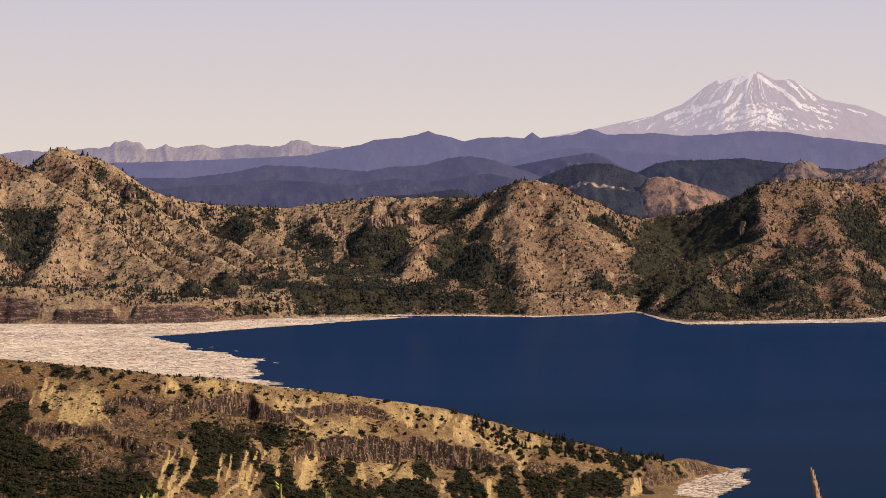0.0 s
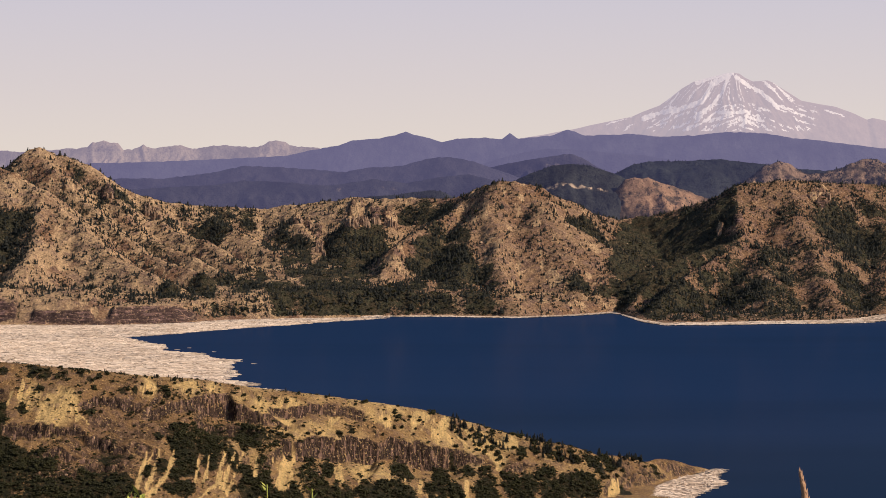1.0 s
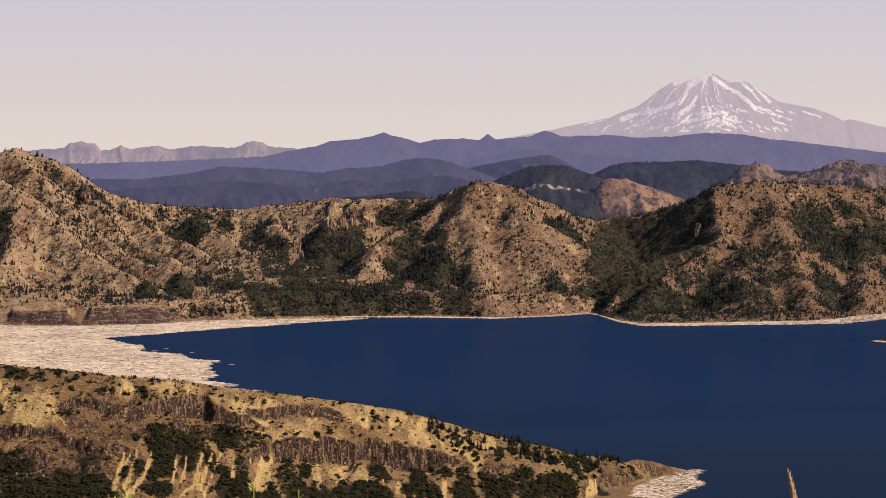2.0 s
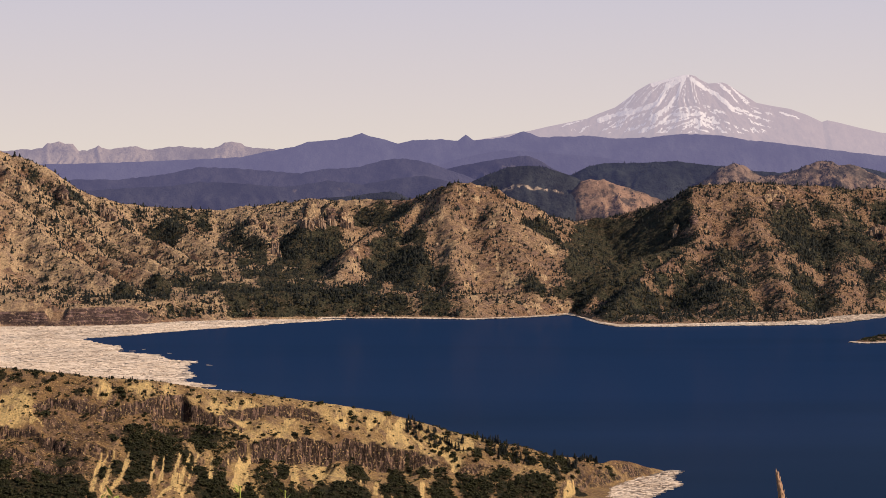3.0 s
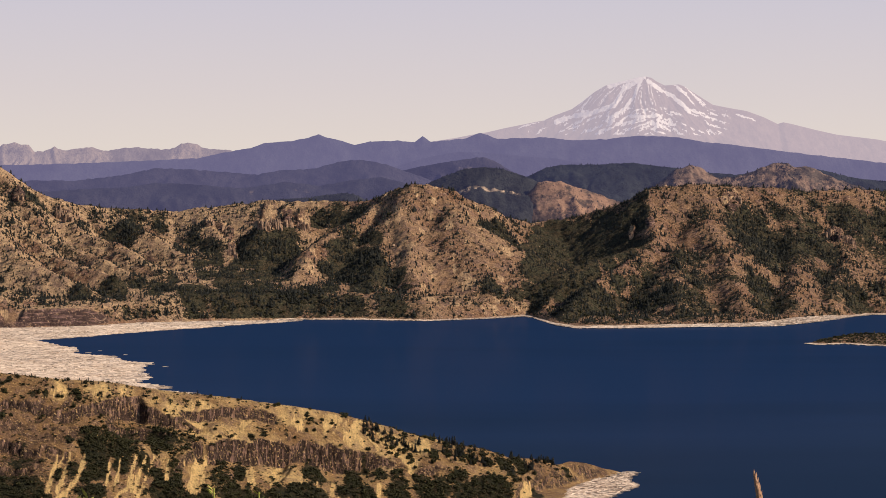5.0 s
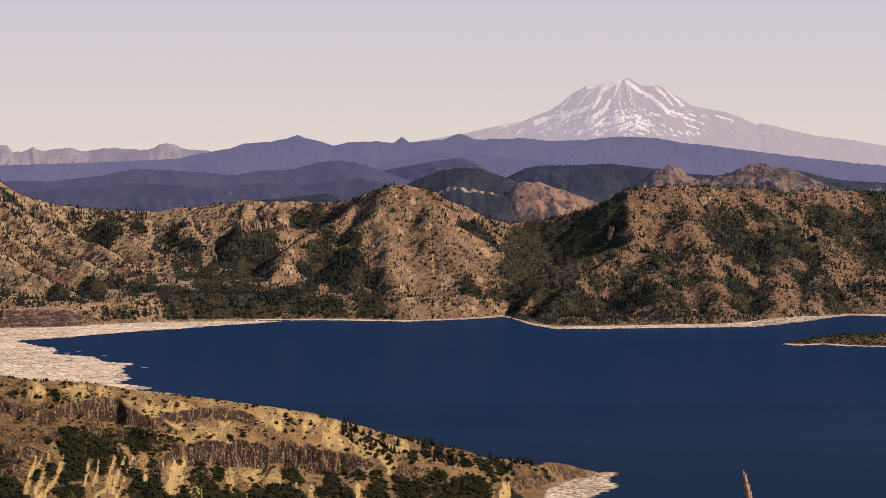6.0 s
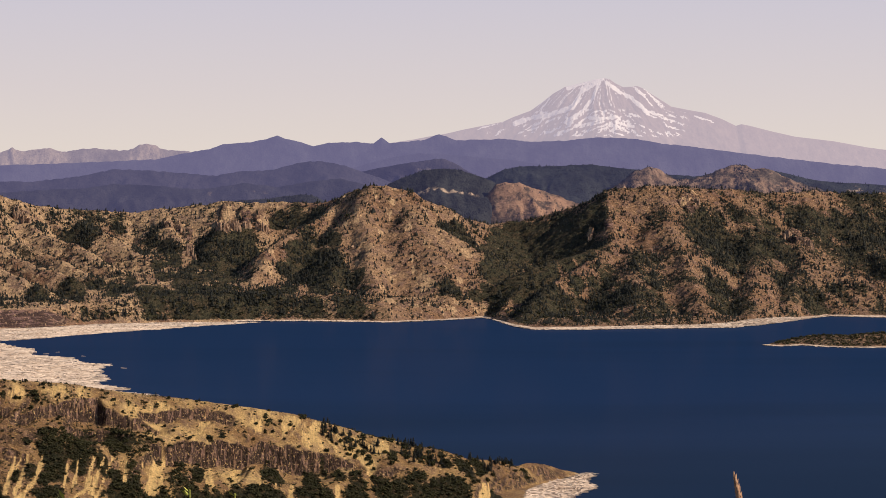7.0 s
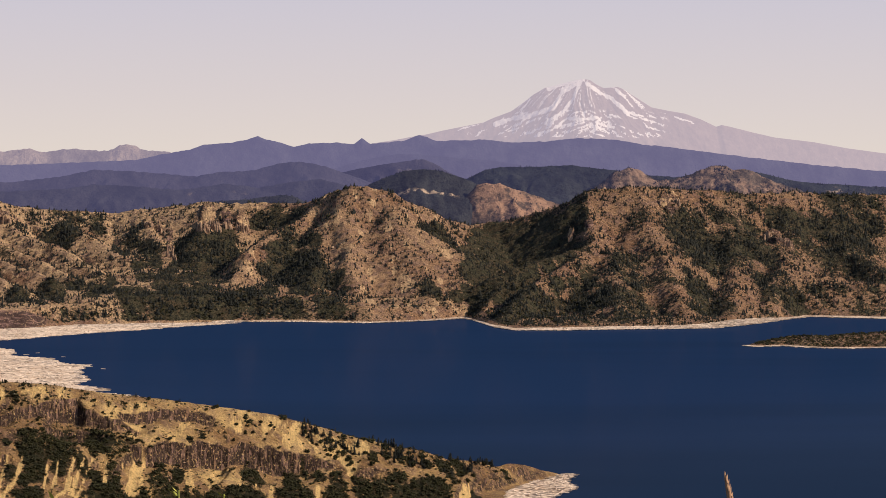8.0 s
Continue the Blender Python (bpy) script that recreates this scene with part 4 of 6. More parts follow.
def near_hill():
    X, Y, Z, d = near_form()
    gx, gy, s = slope_of(X, Y, Z)
    fine, grain = fbm(X, Y, 9, 4, 0.62, 43) - 0.5, fbm(X, Y * 0.5, 4, 3, 0.62, 46) - 0.5
    woods = spots(X, Y, WOODS_A + WOODS_B + WOODS_C + WOODS_D)
    thicket = spots(X, Y, THICKETS_A + THICKETS_B)
    brown = np.maximum(spots(X, Y, BROWN_A), 0.8 * spots(X, Y, BROWN_B))
    sandy = spots(X, Y, SANDY + SANDY_B)
    chute = np.zeros(X.shape)
    for x0, y0, x1, y1, half in CHUTES_A + CHUTES_B + CHUTES_C:
        near = (X > min(x0, x1) - 25) & (X < max(x0, x1) + 25) & (Y > min(y0, y1) - 25) & (Y < max(y0, y1) + 25)
        qx, qy = X[near] + 2.5 * fine[near], Y[near]
        t = np.clip(((qx - x0) * (x1 - x0) + (qy - y0) * (y1 - y0)) / ((x1 - x0) ** 2 + (y1 - y0) ** 2), 0, 1)
        off = np.hypot(qx - x0 - t * (x1 - x0), 0.45 * (qy - y0 - t * (y1 - y0))) / (half * (0.7 + 0.6 * t)) + 1.8 * fine[near] + 1.4 * grain[near]
        chute[near] = np.maximum(chute[near], smooth(1.8, 0.5, off))
    rock = np.clip(smooth(0.92, 1.25, s) + 0.75 * brown * smooth(0.40, 0.52, fbm(X, Y * 2.2, 8, 4, 0.62, 42)), 0, 1) * (1 - 0.8 * chute)
    patch = fbm(X, Y, 22, 5, 0.62, 41)
    runs = fbm(X + 0.25 * d, Y * 0.10, 6, 4, 0.6, 50)
    sand = np.clip(0.40 + 1.3 * sandy + 0.5 * smooth(14, 0, d) * smooth(100, 40, X) * smooth(-260, -120, X) - 0.3 * smooth(-90, -170, X) - 0.7 * brown, 0, 1)
    cover = np.clip(0.08 + 0.14 * smooth(-90, -170, X) + 0.85 * woods + 0.6 * thicket + 1.9 * (patch - 0.54) + 0.25 * brown * smooth(0.48, 0.58, fbm(X, Y, 10, 4, 0.6, 45)) - 0.25 * sandy - 0.4 * rock, 0, 1) * (1 - chute) * smooth(1, 4, Z)
    wash = np.clip(np.maximum(chute, (0.16 + 0.55 * sandy) * smooth(0.42, 0.62, runs)), 0, 1) * (1 - rock) * (1 - 0.8 * cover)
    woods = np.maximum(woods, thicket) * (1 - chute)
    ob = new("hill", grid_mesh("hill", X, Y, Z, (Z > -6) & (d > -90), cover=cover, rock=rock, wash=wash, sand=sand))
    ob.data.materials.append(NEAR_SOIL)
    tagged(ob, "tan scree hill with dark basalt cliff bands and shrubs", "hill", kind="structure")
    return Ground(X, Y, Z, cover=cover, rock=rock, wash=wash, woods=woods, d=d)


NEAR = near_hill()


def viewpoint():
    X, Y = grid_points(-700, 700, -700, 1250, 10)
    r = np.hypot(X * 0.8, np.maximum(Y, 0)) + 0.3 * np.maximum(-Y, 0)
    Z = 208.4 - 0.24 * np.maximum(r - 3, 0) + 10 * (fbm(X, Y, 90, 5, 0.5, 51) - 0.5) * smooth(20, 120, r)
    Z = np.maximum(Z, 2 - 12 * smooth(60, 260, X) * smooth(600, 1000, Y))
    ob = new("ground", grid_mesh("ground", X, Y, Z, cover=0.5 + 0 * X, rock=0 * X, wash=0 * X, sand=0.5 + 0 * X))
    ob.data.materials.append(NEAR_SOIL)
    tagged(ob, "dry grassy slope on which the camera stands", "ground", kind="structure")


viewpoint()

# ---- the lake ----


def lake():
    m = Mat("lake_water", 0.28, 0.0)
    water_tone = m.math("ADD", m.remap(m.axis("Y"), 1500, 2500), m.remap(m.noise(260, 4, 0.5, (0.25, 1, 1)), 0.3, 0.7, -0.25, 0.25))      # darker blue nearer the camera, paler blue from 2500 m on, unevenly
    c = m.mix(water_tone, (0.0062, 0.0190, 0.052), (0.0120, 0.0325, 0.094))
    m.color(c).bump(m.noise(3.5, 4, 0.6, (0.5, 1, 1)), 0.25, 0.35)
    gloss = m.n.new("ShaderNodeBsdfGlossy")
    gloss.inputs["Roughness"].default_value = 0.12
    both = m.n.new("ShaderNodeMixShader")
    skim = m.n.new("ShaderNodeFresnel")
    skim.inputs["IOR"].default_value = 1.33
    m.l.new(m.math("MULTIPLY", skim.outputs[0], 0.06), both.inputs[0])
    m.l.new(m.b.outputs[0], both.inputs[1])
    m.l.new(gloss.outputs[0], both.inputs[2])
    m.l.new(both.outputs[0], m.out.inputs[0])
    s = 9000
    X, Y = grid_points(-s, s, -s, s, 600)
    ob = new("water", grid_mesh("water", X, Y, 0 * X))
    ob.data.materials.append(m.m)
    tagged(ob, "deep blue mountain lake with a faint ripple", "water", kind="structure")


lake()

# ---- drift logs ----
RAFT = [(-847, 3468), (-614, 3481), (-518, 3468), (-432, 3468), (-343, 3508), (-270, 3591), (-183, 3634), (-41, 3649), (-116, 3557), (-176, 3478), (-255, 3387), (-301, 3311), (-375, 3204), (-339, 3108), (-315, 3077), (-304, 2969), (-253, 2923), (-233, 2842), (-205, 2825), (-207, 2710), (-193, 2604), (-192, 2547), (-163, 2499), (-169, 2466), (-133, 2427), (-192, 2336), (-296, 2251), (-550, 2251)]


def inside(px, py, poly):
    hit = np.zeros(px.shape, bool)
    for (x0, y0), (x1, y1) in zip(poly, poly[1:] + poly[:1]):
        cross = ((y0 > py) != (y1 > py)) & (px < (x1 - x0) * (py - y0) / (y1 - y0 + 1e-9) + x0)
        hit ^= cross
    return hit


def log_mesh(name, x, y, z, length, radius, turn, seed):
    """Many logs in one mesh: five-sided, tapered, each a little crooked."""
    rng = np.random.RandomState(seed)
    n, k = len(x), 4
    ang = np.arange(k) * 2 * math.pi / k
    rings = []
    for e, taper in ((-0.5, 1.0), (0.5, 0.7)):
        off_x, off_y = e * length * np.cos(turn), e * length * np.sin(turn)
        r = radius * taper
        ring_pts = np.stack([(x + off_x)[:, None] - np.sin(turn)[:, None] * r[:, None] * np.cos(ang), (y + off_y)[:, None] + np.cos(turn)[:, None] * r[:, None] * np.cos(ang),
                             (z + e * length * rng.normal(0, 0.02, n))[:, None] + r[:, None] * np.sin(ang)], -1)
        rings.append(ring_pts)
    co = np.concatenate(rings, 1).reshape(-1, 3)
    base = (np.arange(n) * 2 * k)[:, None]
    quads = np.concatenate([base + np.array([a, (a + 1) % k, k + (a + 1) % k, k + a]) for a in range(k)])
    return mesh_from(name, co, quads, shade=False)


WOOD = Mat("bleached_driftwood", 0.85)
WOOD.color(WOOD.mix(WOOD.math("ADD", WOOD.math("MULTIPLY", WOOD.island, 0.6), WOOD.remap(WOOD.noise(45, 5, 0.65), 0.35, 0.62, 0, 0.5)), (0.40, 0.29, 0.215), (0.82, 0.68, 0.57)))
WOOD.bump(WOOD.noise(0.5, 3, 0.6, (0.1, 1, 1)), 0.1)
WOOD = WOOD.m


def log_raft():
    rng = np.random.RandomState(8)
    xs, ys = [p[0] for p in RAFT], [p[1] for p in RAFT]
    n = 120000
    x, y = rng.uniform(min(xs), max(xs), n), rng.uniform(min(ys), max(ys), n)
    edge = 10 * (fbm(x, y, 40, 4, 0.6, 61) - 0.5)
    ok = inside(x + 2 * edge, y, RAFT) & (x > -0.19 * y)
    x, y = x[ok], y[ok]
    n = len(x)
    length = rng.gamma(3, 1.5, n) + 1.5
    turn = rng.normal(0, 0.75, n) + 2.2 * (fbm(x, y, 120, 3, 0.5, 63) - 0.5)
    me = log_mesh("drift_logs", x, y, rng.uniform(-0.1, 0.45, n), length, rng.uniform(0.3, 0.7, n), turn, 9)
    me.materials.append(WOOD)
    tagged(new("drift_logs", me), "raft of bleached drift logs floating on the lake", "driftwood", kind="stuff")


log_raft()


def raft_litter():
    X, Y = grid_points(-680, -20, 2240, 3700, 5)
    ok = inside(X - 9 + 16 * (fbm(X, Y, 30, 3, 0.6, 64) - 0.5), Y, RAFT) & inside(X + 9, Y, RAFT) & (X > -0.19 * Y)
    m = Mat("bark_litter", 0.95)
    m.color(m.mix(m.remap(m.noise(6, 5, 0.7, (0.5, 1, 1)), 0.35, 0.65), (0.34, 0.245, 0.185), (0.62, 0.49, 0.40))).bump(m.noise(1.5, 4, 0.7), 0.3)
    me = grid_mesh("bark_litter", X, Y, 0.06 + 0 * X, ok)
    me.materials.append(m.m)
    tagged(new("bark_litter", me), "pale bark and splinters floating between the drift logs", "driftwood", kind="stuff")


raft_litter()


def shore_logs():
    rng = np.random.RandomState(10)
    n = 11000
    x = rng.uniform(-80, SHORE[-1][0], n)
    thick = np.interp(x, [-40, 175, 281, 305, 321, 378, 581, 636, 678, 727, 783], [6, 5, 8, 3, 9, 13, 18, 29, 34, 26, 9])
    yy = np.interp(x, [p[0] for p in SHORE], [p[1] for p in SHORE])
    q = rng.uniform(-1, 0.4, n)
    y = yy + q * thick
    me = log_mesh("shore_logs", x, y, 0.3 + (q + 1) * 0.12 * thick + rng.uniform(0, 0.5, n), rng.gamma(3, 1.8, n) + 2, rng.uniform(0.3, 0.6, n), rng.normal(0, 0.5, n), 11)
    me.materials.append(WOOD)
    tagged(new("shore_logs", me), "pale drift logs stranded along the far shore", "driftwood", kind="stuff")


shore_logs()


# ---- the distant backdrop: ranges as if many miles off, haze mixed in as emission ----
def far_range(label, rows, material, depth, step=3.6, slope=0.75, gully=44, width=70, seed=0, rocky=None, rough_z=4.0, crag=0.0):
    xs = [p[0] for p in rows]
    yy = [p[1] for p in rows]
    X, Y = grid_points(min(xs) - 140, max(xs) + 140, min(yy) - 2.2 * depth, max(yy) + 40, step)
    wx = X + 70 * (fbm(X, Y, 110, 4, 0.5, seed) - 0.5) * smooth(0, 50, np.abs(Y - yy[0]))
    zs, off = [p[2] for p in rows], np.abs(Y - yy[0])
    broad = sum(np.interp(wx + k, xs, zs) for k in (-60, -30, 0, 30, 60)) / 5        # small peaks fade into the mass below them
    crest = np.interp(wx, xs, zs)
    crest = crest + (np.minimum(broad, crest + 4) - crest) * smooth(3, 26, off)
    crest = crest - 1.3 * np.maximum(np.maximum(xs[0] - wx, wx - xs[-1]), 0)
    run = ridged(wx + 16 * (fbm(X, Y, 40, 3, 0.5, seed + 3) - 0.5), off * 0.25, width, 4, seed) - 0.6
    Z = crest - slope * (np.sqrt(off * off + 4) - 2) + gully * run * smooth(3, 50, off) + rough_z * 2 * (fbm(X, Y, 30, 5, 0.6, seed + 1) - 0.5) * (0.25 + smooth(0, 30, np.abs(Y - yy[0])))
    Z = Z + 3.4 * (fbm(X, Y, 9, 3, 0.6, seed + 2) - 0.5) - 0.4
    Z = Z + crag * (ridged(X, Y, 26, 4, seed + 3) - 0.72)
    Z = np.maximum(Z, -4)
    rock = spots(X, Y, rocky) if rocky else 0 * X
    ob = new("mountain_range", grid_mesh("mountain_range", X, Y, Z, rock=rock))
    ob.data.materials.append(material)
    tagged(ob, label, "mountains", kind="structure")
    return Ground(X, Y, Z)


# emission colour that imitates haze on the nearer backdrop hills
HAZE_COLOR = (0.082, 0.086, 0.20)
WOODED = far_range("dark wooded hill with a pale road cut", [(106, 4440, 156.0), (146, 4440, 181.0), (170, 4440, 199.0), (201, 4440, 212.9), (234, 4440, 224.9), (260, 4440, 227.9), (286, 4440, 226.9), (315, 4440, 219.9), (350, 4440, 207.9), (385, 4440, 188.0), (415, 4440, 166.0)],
          range_material("wooded_hill", (0.016, 0.017, 0.016), (0.62, 0.46, 0.32), 0.20, HAZE_COLOR, (0.46, 0.53)), 110, seed=71, rocky=disc([(222, 4392, 175), (236, 4390, 178), (250, 4391, 184), (266, 4392, 190), (282, 4392, 192), (298, 4392, 193), (318, 4393, 195)], 7, 4.5))
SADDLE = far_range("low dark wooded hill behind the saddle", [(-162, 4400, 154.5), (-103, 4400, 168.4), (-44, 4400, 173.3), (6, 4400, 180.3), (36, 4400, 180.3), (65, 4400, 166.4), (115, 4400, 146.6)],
          range_material("saddle_hill", (0.016, 0.017, 0.016), (0.4, 0.3, 0.22), 0.24, HAZE_COLOR), 70, seed=72, rocky=disc([(16, 4385, 173.5), (-63, 4385, 166.6)], 8, 5))
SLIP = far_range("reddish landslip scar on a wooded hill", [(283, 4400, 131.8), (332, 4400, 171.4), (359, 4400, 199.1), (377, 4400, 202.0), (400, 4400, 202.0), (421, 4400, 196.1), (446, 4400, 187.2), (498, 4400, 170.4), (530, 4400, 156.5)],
          range_material("landslip", (0.045, 0.032, 0.024), (0.40, 0.24, 0.155), 0.16, HAZE_COLOR, (0.43, 0.55)), 90, seed=73, gully=22, width=40, rough_z=5, crag=5, step=2.4, rocky=disc([(409, 4370, 186.4), (442, 4360, 171.7), (472, 4360, 166.8), (395, 4385, 194.2)], 42, 40))
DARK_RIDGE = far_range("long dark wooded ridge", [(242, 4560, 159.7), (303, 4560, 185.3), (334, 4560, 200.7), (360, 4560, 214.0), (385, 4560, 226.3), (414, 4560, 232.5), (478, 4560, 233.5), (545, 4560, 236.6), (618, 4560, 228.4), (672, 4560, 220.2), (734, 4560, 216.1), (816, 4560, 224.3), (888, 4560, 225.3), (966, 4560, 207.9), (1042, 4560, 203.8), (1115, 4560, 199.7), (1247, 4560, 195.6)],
          range_material("dark_ridge", (0.014, 0.016, 0.014), (0.5, 0.36, 0.24), 0.29, HAZE_COLOR), 90, seed=75, rocky=disc([(1027, 4540, 197.7), (1088, 4540, 193.6)], 14, 8))
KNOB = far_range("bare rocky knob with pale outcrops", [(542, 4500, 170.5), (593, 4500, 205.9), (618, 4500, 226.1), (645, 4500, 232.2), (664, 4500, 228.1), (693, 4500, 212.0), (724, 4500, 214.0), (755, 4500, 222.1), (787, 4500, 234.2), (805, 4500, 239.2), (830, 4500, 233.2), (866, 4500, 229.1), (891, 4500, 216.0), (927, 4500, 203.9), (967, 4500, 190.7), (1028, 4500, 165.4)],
          range_material("rocky_knob", (0.045, 0.034, 0.026), (0.33, 0.215, 0.15), 0.2, HAZE_COLOR, (0.44, 0.56)), 90, seed=77, gully=24, width=30, crag=6, step=2.2, rocky=disc([(644, 4470, 216.0), (800, 4470, 216.0), (860, 4470, 205.9), (740, 4470, 205.9)], 70, 60), rough_z=6)
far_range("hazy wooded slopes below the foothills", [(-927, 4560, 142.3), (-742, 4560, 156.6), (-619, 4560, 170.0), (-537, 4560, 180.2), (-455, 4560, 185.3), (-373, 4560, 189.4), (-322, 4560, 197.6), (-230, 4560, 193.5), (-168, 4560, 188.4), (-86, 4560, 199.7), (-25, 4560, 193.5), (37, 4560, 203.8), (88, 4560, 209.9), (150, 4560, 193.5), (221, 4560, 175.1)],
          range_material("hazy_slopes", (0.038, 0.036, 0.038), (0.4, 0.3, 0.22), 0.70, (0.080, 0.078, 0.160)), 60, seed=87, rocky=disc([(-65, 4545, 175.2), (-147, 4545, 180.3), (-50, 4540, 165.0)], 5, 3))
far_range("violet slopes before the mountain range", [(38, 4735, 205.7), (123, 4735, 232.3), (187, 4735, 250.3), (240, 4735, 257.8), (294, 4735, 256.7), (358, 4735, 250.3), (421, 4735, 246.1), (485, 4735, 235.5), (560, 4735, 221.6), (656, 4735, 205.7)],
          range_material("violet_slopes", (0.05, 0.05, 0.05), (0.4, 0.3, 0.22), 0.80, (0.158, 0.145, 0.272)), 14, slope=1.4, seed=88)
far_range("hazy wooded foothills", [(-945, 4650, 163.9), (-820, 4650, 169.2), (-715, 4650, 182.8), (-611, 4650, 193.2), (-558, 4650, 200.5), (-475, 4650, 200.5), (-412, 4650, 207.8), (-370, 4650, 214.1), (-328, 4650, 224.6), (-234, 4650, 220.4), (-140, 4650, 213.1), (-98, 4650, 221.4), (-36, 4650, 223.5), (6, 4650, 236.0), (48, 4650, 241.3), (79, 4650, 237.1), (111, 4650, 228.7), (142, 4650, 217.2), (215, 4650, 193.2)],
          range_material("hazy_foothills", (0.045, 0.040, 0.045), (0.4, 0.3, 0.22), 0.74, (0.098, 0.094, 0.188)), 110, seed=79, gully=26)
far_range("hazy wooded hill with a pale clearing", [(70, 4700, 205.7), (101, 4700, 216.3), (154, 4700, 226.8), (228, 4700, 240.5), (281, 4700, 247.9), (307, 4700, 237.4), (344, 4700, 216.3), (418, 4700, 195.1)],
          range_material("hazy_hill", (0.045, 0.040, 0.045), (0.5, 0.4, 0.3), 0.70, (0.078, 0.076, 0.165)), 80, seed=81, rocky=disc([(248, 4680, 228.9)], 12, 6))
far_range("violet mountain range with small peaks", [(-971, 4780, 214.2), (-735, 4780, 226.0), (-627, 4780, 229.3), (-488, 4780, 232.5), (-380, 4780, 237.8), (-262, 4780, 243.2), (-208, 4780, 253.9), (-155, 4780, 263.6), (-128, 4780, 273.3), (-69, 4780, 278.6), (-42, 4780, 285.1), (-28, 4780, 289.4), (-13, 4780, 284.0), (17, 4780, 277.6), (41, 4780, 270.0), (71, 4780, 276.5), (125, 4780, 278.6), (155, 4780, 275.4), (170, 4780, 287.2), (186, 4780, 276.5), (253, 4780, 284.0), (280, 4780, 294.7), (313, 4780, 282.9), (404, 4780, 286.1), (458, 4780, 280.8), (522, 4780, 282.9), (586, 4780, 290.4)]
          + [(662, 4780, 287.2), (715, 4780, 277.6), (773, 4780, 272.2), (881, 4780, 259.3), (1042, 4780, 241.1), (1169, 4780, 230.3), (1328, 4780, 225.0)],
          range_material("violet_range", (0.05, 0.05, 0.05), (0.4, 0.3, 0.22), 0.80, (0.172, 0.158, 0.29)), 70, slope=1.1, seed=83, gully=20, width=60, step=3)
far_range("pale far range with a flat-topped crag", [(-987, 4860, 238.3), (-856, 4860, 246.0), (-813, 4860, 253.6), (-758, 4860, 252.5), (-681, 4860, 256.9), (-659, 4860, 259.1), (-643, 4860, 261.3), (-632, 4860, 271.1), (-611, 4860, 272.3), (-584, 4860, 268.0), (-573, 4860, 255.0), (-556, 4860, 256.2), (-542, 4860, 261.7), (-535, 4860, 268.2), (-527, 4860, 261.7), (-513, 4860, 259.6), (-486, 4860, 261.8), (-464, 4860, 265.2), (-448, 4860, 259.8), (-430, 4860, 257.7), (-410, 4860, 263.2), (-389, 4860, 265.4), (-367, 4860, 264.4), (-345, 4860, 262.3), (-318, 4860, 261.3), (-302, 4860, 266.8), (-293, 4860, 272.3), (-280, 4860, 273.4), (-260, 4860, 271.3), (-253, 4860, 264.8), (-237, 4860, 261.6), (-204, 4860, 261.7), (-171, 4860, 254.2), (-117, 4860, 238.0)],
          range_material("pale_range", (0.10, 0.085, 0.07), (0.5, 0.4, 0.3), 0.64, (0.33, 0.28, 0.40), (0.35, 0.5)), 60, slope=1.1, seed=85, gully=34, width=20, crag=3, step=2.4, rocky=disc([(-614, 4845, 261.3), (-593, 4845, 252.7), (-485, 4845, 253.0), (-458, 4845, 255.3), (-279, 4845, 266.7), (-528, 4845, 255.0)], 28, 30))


GLACIERS = (([(540, 4920, 387.7), (579, 4920, 398.9), (610, 4920, 405.7)], 3.0),
            ([(596, 4920, 399.0), (568, 4920, 384.5), (557, 4920, 362.3), (540, 4920, 345.6), (502, 4920, 334.4), (468, 4920, 328.7), (435, 4920, 317.5)], 4.2),
            ([(604, 4920, 401.2), (590, 4920, 373.5), (568, 4920, 345.7), (552, 4920, 334.6), (529, 4920, 317.9)], 2.6),
            ([(618, 4920, 398.0), (640, 4920, 381.4), (663, 4920, 368.2), (680, 4920, 351.7), (693, 4920, 338.4)], 4.2),
            ([(579, 4920, 329.1), (607, 4920, 325.9), (630, 4920, 329.3)], 3.5),
            ([(635, 4920, 329.3), (619, 4920, 303.8)], 3.2),
            ([(630, 4920, 318.2), (663, 4920, 310.6)], 2.5),
            ([(674, 4920, 384.9), (691, 4920, 373.9)], 2.4),
            ([(696, 4920, 379.4), (730, 4920, 351.9)], 1.3),
            ([(505, 4920, 367.6), (488, 4920, 347.6)], 1.6),
            ([(702, 4920, 338.5), (724, 4920, 335.2)], 1.8),
            ([(791, 4920, 335.5), (827, 4920, 322.3)], 1.4),
            ([(363, 4920, 305.1), (396, 4920, 315.2)], 1.3))


